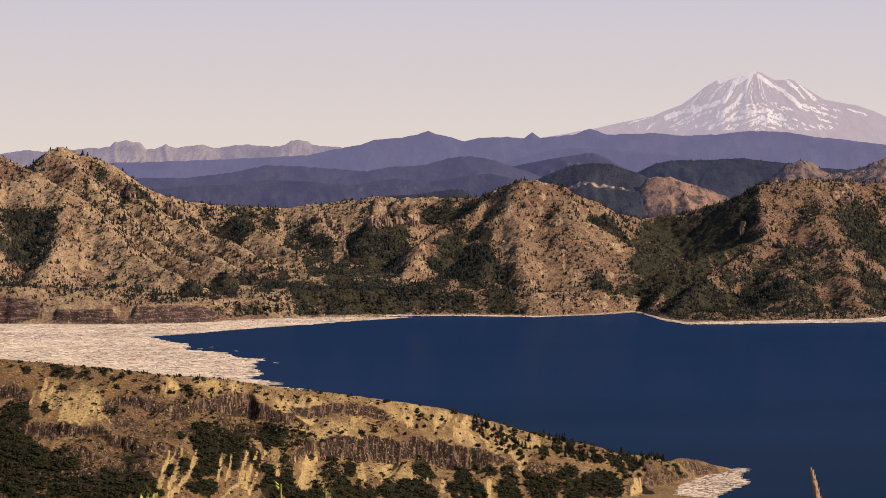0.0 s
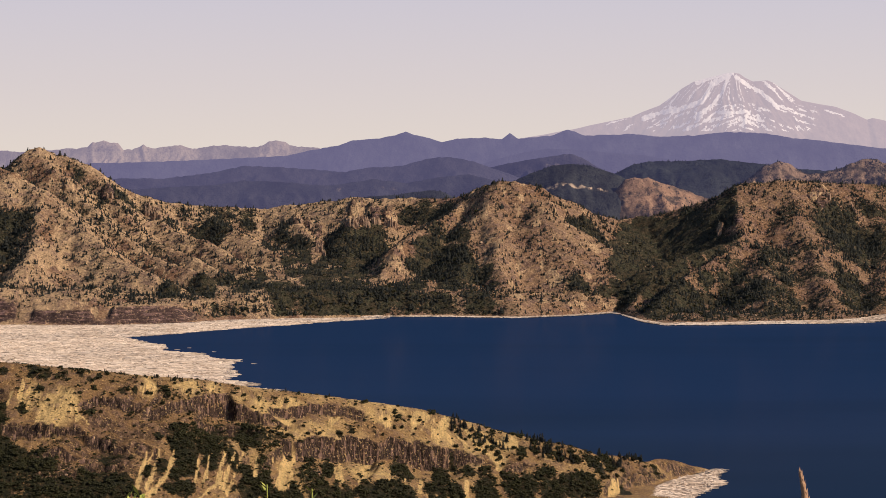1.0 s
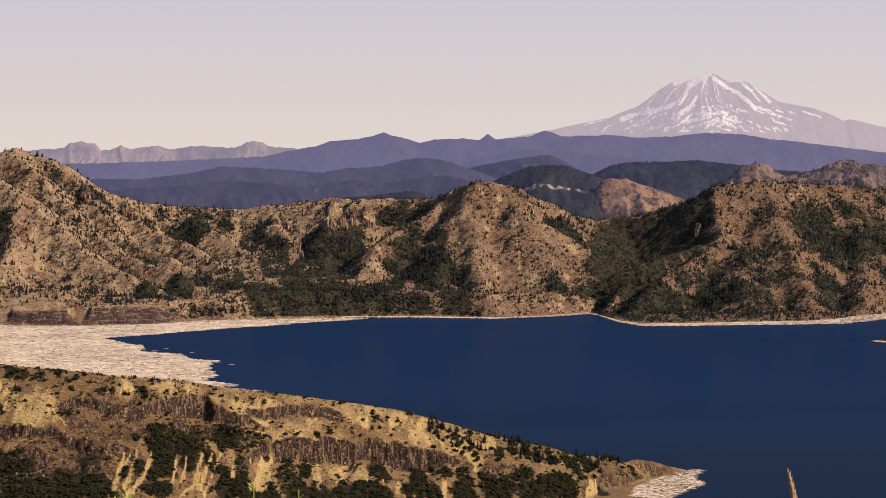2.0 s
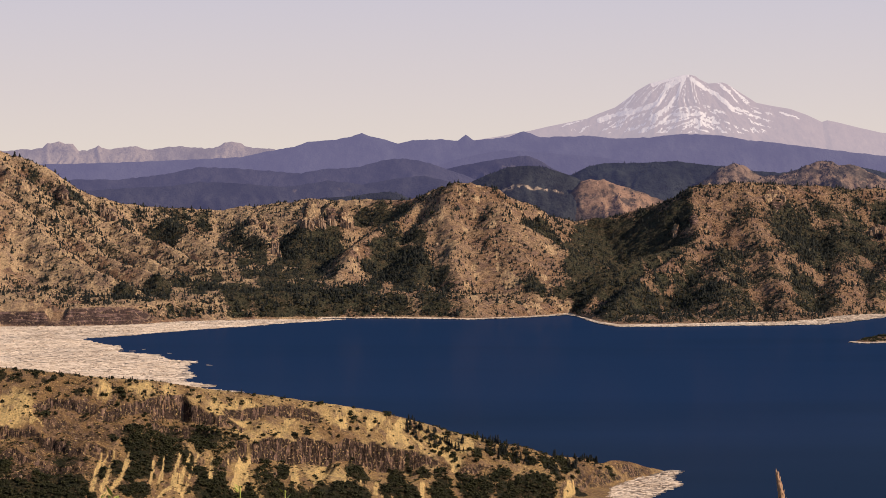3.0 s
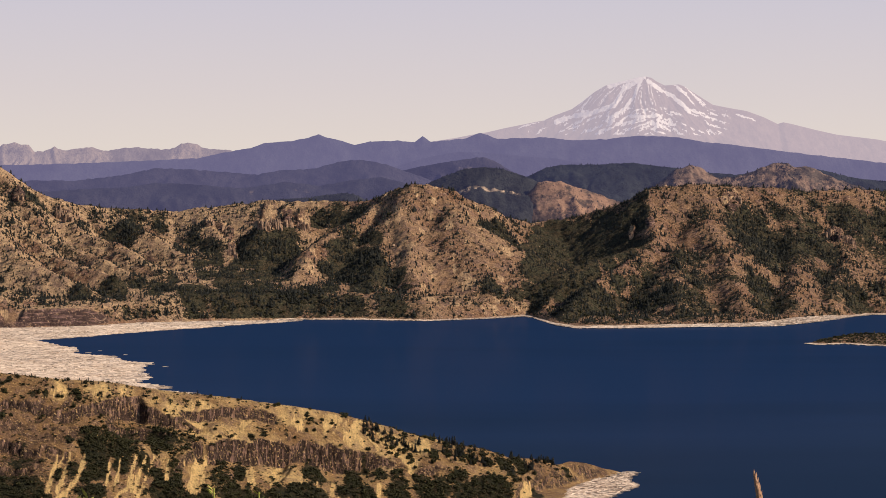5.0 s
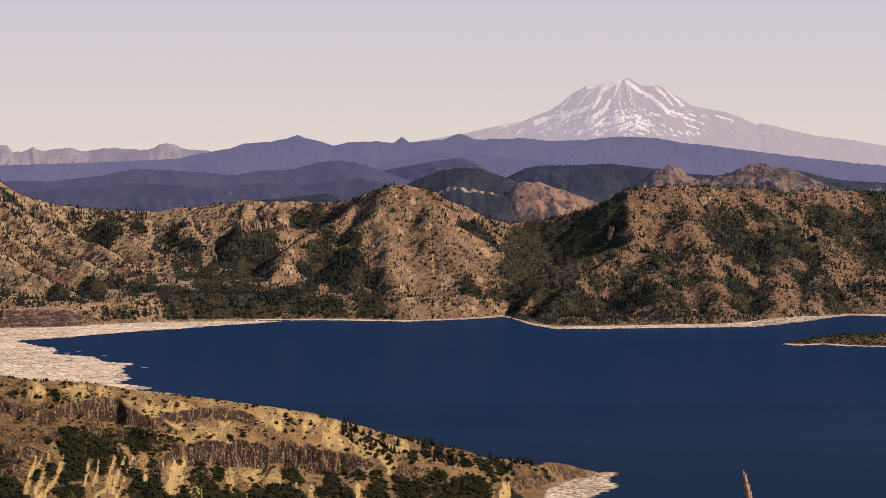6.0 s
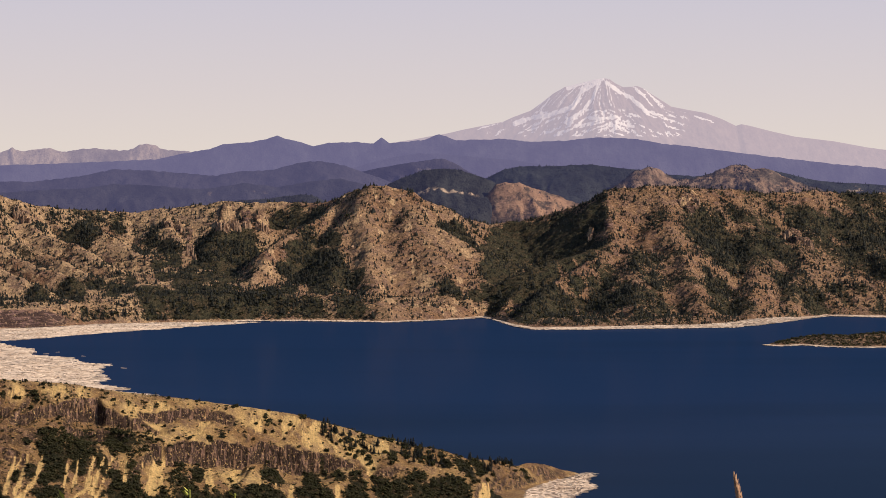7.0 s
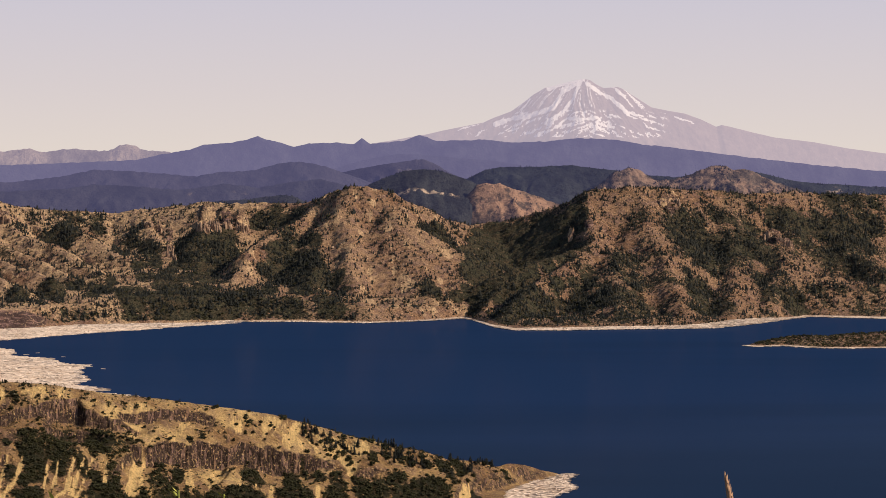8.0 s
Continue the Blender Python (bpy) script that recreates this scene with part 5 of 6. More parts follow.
def snowy_volcano():
    rows = [(128, 4920, 268.0)] + [(241, 4920, 285.9), (269, 4920, 291.5), (302, 4920, 297.1), (335, 4920, 305.0), (357, 4920, 309.5), (413, 4920, 320.8), (435, 4920, 330.8), (468, 4920, 343.1), (490, 4920, 358.7), (512, 4920, 376.5), (535, 4920, 389.9), (557, 4920, 395.5), (579, 4920, 401.1), (596, 4920, 405.6), (612, 4920, 407.9), (624, 4920, 405.7), (635, 4920, 398.0), (651, 4920, 390.3), (679, 4920, 392.7), (690, 4920, 388.3), (707, 4920, 377.3), (746, 4920, 353.0), (780, 4920, 346.5), (813, 4920, 341.1), (847, 4920, 329.0)] \
        + [(875, 4920, 315.8), (886, 4920, 319.2), (903, 4920, 315.9), (948, 4920, 304.9), (993, 4920, 295.1), (1071, 4920, 286.4), (1139, 4920, 274.5), (1216, 4920, 264.8), (1310, 4920, 254.1)]
    X, Y = grid_points(rows[0][0], rows[-1][0], 4803, 4930, 1.8)
    crest = np.interp(X, [p[0] for p in rows], [p[2] for p in rows])
    top = rows[15]
    d = np.abs(Y - 4920)
    rays = np.arctan2(X - top[0], d + 30) * 150
    fade_c = smooth(240, 330, crest)
    wob = 30 * (fbm(X, Y, 40, 4, 0.55, 90) - 0.5)
    ribs = (ridged(rays + wob, d * 0.3, 34, 5, 91) - 0.6) * 20 * smooth(2, 60, d) * fade_c
    Z = crest - 1.12 * (np.sqrt(d * d + 9) - 3) + ribs + 7 * (fbm(X, Y, 18, 5, 0.62, 92) - 0.5) * smooth(0, 12, d)
    Z = np.maximum(Z, 0)
    wx = X + 7 * (fbm(X, Y, 14, 4, 0.6, 95) - 0.5)
    wz = Z + 7 * (fbm(X, Y, 14, 4, 0.6, 96) - 0.5)
    snow = np.zeros(X.shape)
    for line, wide in GLACIERS:
        for (x0, _, z0), (x1, _, z1) in zip(line, line[1:]):
            t = np.clip(((wx - x0) * (x1 - x0) + (wz - z0) * (z1 - z0)) / ((x1 - x0) ** 2 + (z1 - z0) ** 2), 0, 1)
            away = np.hypot(wx - x0 - t * (x1 - x0), wz - z0 - t * (z1 - z0)) / wide + 1.6 * (fbm(X, Y, 7, 4, 0.6, 97) - 0.5)
            snow = np.maximum(snow, smooth(1.25, 0.75, away))
    lean = np.where(X < top[0], -1.0, 1.0)
    fields = fbm((X + lean * 1.1 * (Z - 340)) * 0.55 + 1.2 * wob, Z + 0.25 * lean * X, 4.6, 4, 0.55, 93)
    belt = smooth(286, 298, Z) * smooth(356, 334, Z) * smooth(255, 140, np.abs(X - top[0] + 40))
    snow = np.maximum(snow, smooth(0.555, 0.61, fields + 0.04 * smooth(90, 10, np.abs(X - top[0] - 20))) * belt)
    streaks = fbm(rays + 0.6 * wob, d * 0.1, 5, 4, 0.6, 94)
    snow = np.maximum(snow, 0.8 * smooth(0.61, 0.68, streaks) * smooth(335, 360, Z))
    m = Mat("volcano_rock", 0.9)
    c = m.mix(m.remap(m.noise(24, 6, 0.7), 0.35, 0.65), (0.16, 0.11, 0.09), (0.26, 0.19, 0.15))
    c = m.mix(m.remap(m.math("ADD", m.attr("snow"), m.remap(m.noise(5, 4, 0.7), 0.3, 0.7, -0.2, 0.2)), 0.42, 0.58), c, (1.0, 0.95, 0.88))
    # the volcano's haze is emission mixed into its own material
    m.color(c).bump(m.noise(9, 6, 0.7), 2.5).haze_glow(0.64, (0.66, 0.565, 0.66))
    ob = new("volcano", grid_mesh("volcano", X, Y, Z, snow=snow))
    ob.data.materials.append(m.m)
    tagged(ob, "snow-streaked volcano rising far beyond the ranges", "mountain", kind="structure")


snowy_volcano()


# ---- the islet ----
def islet():
    line = [(621, 3129), (669, 3172), (716, 3129), (778, 3150), (869, 3172)]
    X, Y = grid_points(line[0][0] - 60, line[-1][0], line[0][1] - 90, line[0][1] + 160, 2.5)
    pts = [(p[0], p[1] + 25, z) for p, z in zip(line, (3, 9, 13, 15, 16))]
    Z = ridge(X + 14 * (fbm(X, Y, 40, 4, 0.5, 95) - 0.5), Y + 14 * (fbm(X, Y, 40, 4, 0.5, 96) - 0.5), pts, 0.3, 3, 6) + 3 * (fbm(X, Y, 18, 4, 0.5, 97) - 0.5)
    ob = new("islet", grid_mesh("islet", X, Y, Z, Z > -4, cover=0.5 * smooth(1, 3, Z), rock=0 * X, wash=0 * X, sand=0.5 + 0 * X))
    ob.data.materials.append(FAR_SOIL)
    tagged(ob, "low scrubby islet edged with pale drift logs", "islet", kind="structure")
    return Ground(X, Y, Z, cover=0.8 * smooth(1, 3, Z))


ISLET = islet()


# ---- trees and shrubs ----
def fir_shape(seed, tiers=3, sides=5):
    """A small fir one metre high: a trunk and ragged tiers of boughs. Triangles."""
    rng = np.random.RandomState(seed)
    v, f = [], []
    for a in range(3):
        v.append((0.03 * math.cos(a * 2.1), 0.03 * math.sin(a * 2.1), 0.0))
    v.append((0, 0, 0.4))
    f += [(0, 1, 3), (1, 2, 3), (2, 0, 3)]
    for k in range(tiers):
        z0, z1 = 0.08 + 0.8 * k / tiers, 0.08 + 0.92 * (k + 1.35) / (tiers + 0.35)
        r = 0.23 * (1 - 0.8 * k / tiers)
        b = len(v)
        for s in range(sides):
            a = 2 * math.pi * (s + rng.uniform(-0.25, 0.25)) / sides
            rr = r * rng.uniform(0.65, 1.25)
            v.append((rr * math.cos(a), rr * math.sin(a), z0 + rng.uniform(-0.05, 0.04)))
        v.append((rng.uniform(-0.01, 0.01), rng.uniform(-0.01, 0.01), min(z1, 1.0)))
        for s in range(sides):
            f.append((b + s, b + (s + 1) % sides, b + sides))
    return np.array(v), np.array(f)


def bush_shape(seed, clumps=7, leaves=26):
    """A ragged bush one metre high: small angular clumps of leaves at uneven heights, and loose sprays between them. Triangles."""
    rng = np.random.RandomState(seed + 500)
    v, f = [], []
    octa = ((0, 2, 4), (2, 1, 4), (1, 3, 4), (3, 0, 4), (2, 0, 5), (1, 2, 5), (3, 1, 5), (0, 3, 5))
    for k in range(clumps):
        a, far = 2 * math.pi * k / clumps + rng.uniform(-0.5, 0.5), rng.uniform(0.05, 0.42)
        c = np.array((far * math.cos(a), far * math.sin(a), rng.uniform(0.22, 0.8 - 0.5 * far)))
        r = rng.uniform(0.15, 0.27)
        b = len(v)
        for axis in ((1, 0, 0), (-1, 0, 0), (0, 1, 0), (0, -1, 0), (0, 0, 1), (0, 0, -1)):
            v.append(tuple(c + r * (np.array(axis) * rng.uniform(0.7, 1.3) + rng.normal(0, 0.22, 3))))
        f += [tuple(b + i for i in t) for t in octa]
    for _ in range(leaves):
        a, far = rng.uniform(0, 2 * math.pi), 0.55 * math.sqrt(rng.uniform(0, 1))
        c = np.array((far * math.cos(a), far * math.sin(a), rng.uniform(0.08, 1.0 - 0.8 * far)))
        b = len(v)
        for _ in range(3):
            v.append(tuple(c + 0.12 * rng.normal(0, 1, 3)))
        f.append((b, b + 1, b + 2))
    return np.array(v), np.array(f)


FIRS = [fir_shape(s) for s in range(5)]
SHRUBS = [bush_shape(s, 4, 8) for s in range(6)]
BUSHES = [bush_shape(s, 6, 13) for s in range(7)]


def scatter_mesh(name, shapes, x, y, z, size, wide, seed):
    rng = np.random.RandomState(seed)
    cos_, fac, base = [], [], 0
    pick = rng.randint(0, len(shapes), len(x))
    for k, (v, f) in enumerate(shapes):
        sel = np.where(pick == k)[0]
        if not len(sel):
            continue
        a = rng.uniform(0, 2 * math.pi, len(sel))
        s, w = size[sel][:, None], (size * wide)[sel][:, None]
        px = (v[:, 0] * np.cos(a)[:, None] - v[:, 1] * np.sin(a)[:, None]) * w + x[sel][:, None]
        py = (v[:, 0] * np.sin(a)[:, None] + v[:, 1] * np.cos(a)[:, None]) * w + y[sel][:, None]
        pz = v[:, 2] * s + z[sel][:, None]
        cos_.append(np.stack([px, py, pz], -1).reshape(-1, 3))
        fac.append((f[None] + (np.arange(len(sel)) * len(v))[:, None, None]).reshape(-1, 3) + base)
        base += len(sel) * len(v)
    return mesh_from(name, np.concatenate(cos_), np.concatenate(fac), shade=False)


def far_trees():
    rng = np.random.RandomState(21)
    n = 300000
    x, y = rng.uniform(-900, 1150, n), rng.uniform(3500, 4340, n)
    z, c = FAR.at(x, y), FAR.at(x, y, "cover")
    g, b, s, rock, wash = (FAR.at(x, y, k) for k in ("green", "bare", "scrubby", "rock", "wash"))
    clump = smooth(0.30, 0.62, fbm(x, y, 26, 3, 0.5, 22))
    p = ((0.092 + 0.03 * smooth(300, 480, x) + 0.11 * c) * (0.35 + clump) * (1 - 0.1 * b) + 0.20 * g * (0.25 + 0.75 * clump) + 0.12 * FAR.at(x, y, "open_woods") * clump) * (1 - 0.6 * s * (1 - g)) * (1 - 0.5 * wash) * (1 - 0.6 * rock) * (1 - FAR.at(x, y, "cliff"))
    ok = (rng.uniform(0, 1, n) < p) & (z > 2.5) & (x > -0.2 * y) & (x < 0.28 * y)
    x, y, z, g = x[ok], y[ok], z[ok], g[ok]
    n = len(x)
    size = rng.gamma(2.6, 0.85, n) + 1.6 + 0.7 * g
    a = rng.uniform(0, 1, n) > 0.30 * smooth(60, 15, z) + 0.10
    me = scatter_mesh("firs", FIRS, x[a], y[a], z[a] - 0.4, size[a], rng.uniform(1.4, 2.2, a.sum()), 23)
    me.materials.append(FIR)
    tagged(new("fir_woods", me), "dark green firs scattered over the far hills", "trees", kind="stuff")
    b = ~a
    me = scatter_mesh("shrubs", SHRUBS, x[b], y[b], z[b] - 0.4, size[b] * 0.62, np.full(b.sum(), 1.3), 24)
    me.materials.append(SHRUB)
    tagged(new("alder_scrub", me), "dull green alder scrub on the far hills", "shrubs", kind="stuff")
    # low bushes between the firs
    n = 70000
    x, y = rng.uniform(-900, 1150, n), rng.uniform(3500, 4340, n)
    z, c = FAR.at(x, y), FAR.at(x, y, "cover")
    p = (0.10 + 0.20 * c + 0.12 * FAR.at(x, y, "scrubby")) * smooth(0.3, 0.6, fbm(x, y, 14, 3, 0.5, 25)) * (1 - 0.6 * FAR.at(x, y, "rock"))
    ok = (rng.uniform(0, 1, n) < p) & (z > 2) & (x > -0.2 * y) & (x < 0.28 * y)
    x, y, z = x[ok], y[ok], z[ok]
    me = scatter_mesh("bushes", FIRS[:2] + [bush_shape(s, 3, 8) for s in (11, 12)], x, y, z - 0.2, rng.gamma(3, 0.45, len(x)) + 0.9, np.full(len(x), 1.5), 26)
    me.materials.append(SHRUB)
    tagged(new("low_scrub", me), "low dark bushes dotted over the dry slopes", "shrubs", kind="stuff")


far_trees()


def middle_woods():
    rng = np.random.RandomState(27)
    # needles with some blue emission mixed in to imitate haze, like their hills
    hazed_fir = Mat("hazed_fir_needles", 0.8)
    hazed_fir.color(hazed_fir.mix(hazed_fir.island, (0.010, 0.012, 0.010), (0.030, 0.030, 0.024))).haze_glow(0.22, HAZE_COLOR)
    for ground, count, y_lo, y_hi in ((SADDLE, 1500, 4330, 4405), (WOODED, 5000, 4330, 4445), (SLIP, 900, 4330, 4405), (DARK_RIDGE, 5500, 4480, 4565), (KNOB, 5000, 4420, 4505)):
        x = rng.uniform(ground.x0, ground.x0 + ground.step * (ground.Z.shape[0] - 1), count)
        y = rng.uniform(y_lo, y_hi, count)
        ok = fbm(x, y, 30, 3, 0.5, 28) > 0.42
        x, y = x[ok], y[ok]
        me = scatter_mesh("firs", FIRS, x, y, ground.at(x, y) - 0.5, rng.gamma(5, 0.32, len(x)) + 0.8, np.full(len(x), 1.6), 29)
        me.materials.append(hazed_fir.m)
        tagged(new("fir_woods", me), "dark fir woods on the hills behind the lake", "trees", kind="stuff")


middle_woods()


def near_shrubs():
    rng = np.random.RandomState(31)
    n = 330000
    x, y = rng.uniform(-330, 240, n), rng.uniform(1330, 1800, n)
    z, c, d, w = NEAR.at(x, y), NEAR.at(x, y, "cover"), NEAR.at(x, y, "d"), NEAR.at(x, y, "woods")
    clump = smooth(0.40, 0.60, fbm(x, y, 9, 3, 0.55, 32))
    p = (0.022 + 0.08 * c + 0.10 * clump * smooth(-40, -200, x) + 0.03 * clump + 0.30 * w * (0.20 + 0.80 * clump) + 0.22 * smooth(18, 34, x) * smooth(112, 100, x) * smooth(-16, -8, d) * smooth(6, 0, d)) * (1 - 0.45 * NEAR.at(x, y, "rock")) * (1 - 0.75 * NEAR.at(x, y, "wash"))
    ok = (rng.uniform(0, 1, n) < p) & (z > 2) & (d > -30) & (d < 190) & ((x < 95) | (z > 5))
    x, y, z, w = x[ok], y[ok], z[ok], w[ok]
    n = len(x)
    size = np.minimum((rng.gamma(2.2, 0.26, n) + 0.4) * (1 + 0.95 * w), 2.9)
    me = scatter_mesh("shrubs", BUSHES + FIRS[:3], x, y, z - 0.2, size, rng.uniform(1.1, 1.7, n), 33)
    me.materials.append(SHRUB)
    tagged(new("alder_scrub", me), "dark green alder scrub over the scree hill", "shrubs", kind="stuff")


near_shrubs()


def islet_scrub():
    rng = np.random.RandomState(41)
    n = 6000
    x = rng.uniform(ISLET.x0, ISLET.x0 + ISLET.step * (ISLET.Z.shape[0] - 1), n)
    y = rng.uniform(ISLET.y0, ISLET.y0 + ISLET.step * (ISLET.Z.shape[1] - 1), n)
    z = ISLET.at(x, y)
    ok = z > 1.4
    x, y, z = x[ok], y[ok], z[ok]
    me = scatter_mesh("shrubs", SHRUBS + FIRS[:2], x, y, z - 0.3, rng.gamma(4, 0.38, len(x)) + 0.8, np.full(len(x), 1.3), 42)
    me.materials.append(SHRUB)
    tagged(new("islet_scrub", me), "dark green scrub covering the islet", "shrubs", kind="stuff")
    n = 2200
    x = rng.uniform(ISLET.x0, ISLET.x0 + ISLET.step * (ISLET.Z.shape[0] - 1), n * 20)
    y = rng.uniform(ISLET.y0, ISLET.y0 + 110, n * 20)
    z = ISLET.at(x, y)
    ok = (z > -0.5) & (z < 1.0)
    x, y = x[ok], y[ok]
    me = log_mesh("islet_logs", x, y, rng.uniform(0.2, 1.0, len(x)), rng.gamma(3, 1.6, len(x)) + 2, rng.uniform(0.3, 0.6, len(x)), rng.normal(0, 0.5, len(x)), 43)
    me.materials.append(WOOD)
    tagged(new("islet_logs", me), "pale drift logs along the edge of the islet", "driftwood", kind="stuff")


islet_scrub()


# ---- loose rocks ----
def rock_shape(seed):
    """An angular block half buried in the slope, one metre across. Triangles."""
    rng = np.random.RandomState(seed + 700)
    v = [tuple(0.5 * (np.array(a) * rng.uniform(0.7, 1.25) + rng.normal(0, 0.2, 3))) for a in ((1, 0, 0), (-1, 0, 0), (0, 1, 0), (0, -1, 0), (0.3, 0.2, 0.9), (-0.4, -0.2, 0.7))]
    return np.array(v), np.array(((0, 2, 4), (2, 1, 5), (1, 3, 5), (3, 0, 4), (2, 5, 4), (3, 4, 5)))


STONE = Mat("weathered_stone", 0.9)
STONE.color(STONE.mix(STONE.island, (0.17, 0.112, 0.088), (0.40, 0.275, 0.19))).bump(STONE.noise(0.8, 4, 0.7), 0.3)
STONE = STONE.m


def loose_rocks():
    rng = np.random.RandomState(35)
    blocks = [rock_shape(s) for s in range(6)]
    for ground, n, x_lo, x_hi, y_lo, y_hi, size, label in ((FAR, 90000, -800, 1100, 3520, 4340, 1.0, "pale rocks and ledges strewn over the far slopes"), (NEAR, 60000, -330, 200, 1340, 1700, 0.26, "brown blocks fallen from the basalt cliffs")):
        x, y = rng.uniform(x_lo, x_hi, n), rng.uniform(y_lo, y_hi, n)
        p = (0.05 + 0.5 * ground.at(x, y, "rock")) * smooth(0.48, 0.64, fbm(x, y, 30 * size + 6, 4, 0.55, 36)) * (1 - ground.at(x, y, "cover")) + 0.02 * (1 - ground.at(x, y, "cover"))
        ok = (rng.uniform(0, 1, n) < p) & (ground.at(x, y) > 2) & (x > -0.2 * y) & (x < 0.28 * y)
        x, y = x[ok], y[ok]
        me = scatter_mesh("rocks", blocks, x, y, ground.at(x, y), size * (rng.gamma(2.0, 0.6, len(x)) + 0.8), rng.uniform(0.9, 1.8, len(x)), 37)
        me.materials.append(STONE)
        tagged(new("loose_rocks", me), label, "rocks", kind="stuff")


loose_rocks()


# pale outcrops on the far hills, as (x, y, width, height)
OUTCROPS = [(-112, 4126, 18.4, 18.6), (-96, 4138, 20.5, 22.3), (-73, 4155, 12.3, 18.7), (-52, 4158, 14.4, 20.6), (-42, 4158, 8.2, 15.0), (-164, 4065, 9.1, 23.8), (-156, 4047, 6.0, 12.7), (-181, 4206, 7.3, 11.4), (-206, 4220, 12.5, 9.5), (-446, 4161, 14.4, 22.5), (-433, 4138, 12.3, 16.8), (-455, 4190, 9.3, 13.2), (-512, 4146, 10.3, 11.2), (480, 4023, 7.0, 16.3), (666, 4130, 16.3, 9.3), (646, 4119, 14.3, 7.4), (821, 4107, 14.2, 14.8), (843, 4065, 16.1, 12.8), (840, 4086, 9.1, 9.2)]


def rock_outcrop(x, y, width, height, seed):
    """A weathered crag: upright angular pillars of uneven height side by side, sunk into the slope."""
    rng = np.random.RandomState(seed + 800)
    v, f = [], []
    n = int(7 + width / 3)
    for k in range(n):
        u = (k + rng.uniform(0.1, 0.9)) / n - 0.5
        cx, cy = 1.15 * width * u, rng.uniform(-0.16, 0.22) * width
        r = width / n * rng.uniform(0.8, 1.7)
        top = height * rng.uniform(0.35, 0.85) * (1 - 0.9 * u * u)
        lean, b = rng.normal(0, 0.12, 2) * top, len(v)
        for level, spread in ((-0.6 * height, 1.4), (0.35 * top, 1.1), (0.75 * top, 0.95), (top, 0.55)):
            for s in range(6):
                w = 2 * math.pi * (s + rng.uniform(-0.25, 0.25)) / 6
                q = r * spread * rng.uniform(0.75, 1.2)
                v.append((cx + q * math.cos(w) + lean[0] * max(level, 0) / height, cy + q * math.sin(w) + lean[1] * max(level, 0) / height, level + rng.uniform(-0.06, 0.06) * height))
        f += [(b + 6 * j + s, b + 6 * j + (s + 1) % 6, b + 6 * j + 6 + (s + 1) % 6, b + 6 * j + 6 + s) for j in range(3) for s in range(6)] + [tuple(b + 18 + s for s in range(6))]
    me = bpy.data.meshes.new("rock_outcrop")
    me.from_pydata(v, [], f)
    me.materials.append(PALE_STONE)
    ob = tagged(new("rock_outcrop", me), "pale weathered rock outcrop standing from a wooded hillside", "rock", "outcrops on the far hills")
    ob.matrix_basis = pose(x, y + 0.2 * width, float(FAR.at(np.array([x]), np.array([y]))[0]), 0, 0, rng.uniform(-25, 25))


PALE_STONE = Mat("pale_stone", 0.9)
PALE_STONE.color(PALE_STONE.mix(PALE_STONE.remap(PALE_STONE.noise(4, 5, 0.7, (1, 1, 0.5)), 0.35, 0.65), (0.19, 0.118, 0.088), (0.50, 0.345, 0.24))).bump(PALE_STONE.noise(1.6, 5, 0.7), 1.0)
PALE_STONE = PALE_STONE.m
for k, crag in enumerate(OUTCROPS):
    rock_outcrop(*crag, k)


# ---- single trees and bushes on the near hill ----
def part(name, me, material, parent, label=""):
    ob = new(name, me)
    if material and not me.materials:
        me.materials.append(material)
    ob.parent = parent
    if label:
        ob["label"] = label
    return ob


BARK = Mat("fir_bark", 0.9)
BARK.color(BARK.mix(BARK.noise(0.3), (0.05, 0.035, 0.025), (0.14, 0.10, 0.075)))
BARK = BARK.m


def stick(points, radii, sides=5):
    """A tapered limb along a line of points. Quads as a (vertices, faces) pair."""
    v, f = [], []
    for (x, y, z), r in zip(points, radii):
        for k in range(sides):
            a = 2 * math.pi * k / sides
            v.append((x + r * math.cos(a), y + r * math.sin(a), z))
    for j in range(len(points) - 1):
        for k in range(sides):
            a, b = j * sides + k, j * sides + (k + 1) % sides
            f.append((a, b, b + sides, a + sides))
    return np.array(v, float), np.array(f)


def boughs(seed, tiers=9):
    """The needles of a young fir one metre high: drooping sprays in whorls, with gaps."""
    rng = np.random.RandomState(seed)
    v, f = [], []
    for k in range(tiers):
        z = 0.10 + 0.86 * k / tiers
        reach = 0.34 * (1 - z) + 0.04
        for s in range(7):
            a = 2 * math.pi * s / 7 + rng.uniform(0, 0.7)
            r = reach * rng.uniform(0.6, 1.25)
            w = 0.5 * r * rng.uniform(0.7, 1.2)
            b = len(v)
            ca, sa = math.cos(a), math.sin(a)
            v += [(0, 0, z + 0.07), (r * 0.55 * ca - w * sa, r * 0.55 * sa + w * ca, z + 0.01), (r * ca, r * sa, z - 0.05 + rng.uniform(-0.02, 0.02)), (r * 0.55 * ca + w * sa, r * 0.55 * sa - w * ca, z + 0.01)]
            f += [(b, b + 1, b + 2), (b, b + 2, b + 3)]
    b = len(v)
    v += [(-0.02, 0, 0.9), (0.02, 0.01, 0.9), (0, 0, 1.02)]
    f.append((b, b + 1, b + 2))
    return np.array(v), np.array(f)


def fir_tree(seed):
    base = tagged(new("fir_tree"), "young dark green fir on the near hillside", "tree", "firs on the near hill")
    v, f = stick([(0, 0, -0.06), (0.004, 0, 0.4), (0, 0, 0.95)], (0.022, 0.014, 0.003))
    part("trunk", mesh_from("trunk", v, f), BARK, base)
    v, f = boughs(seed)
    part("crown", mesh_from("crown", v, f, shade=False), FIR, base)
    return base


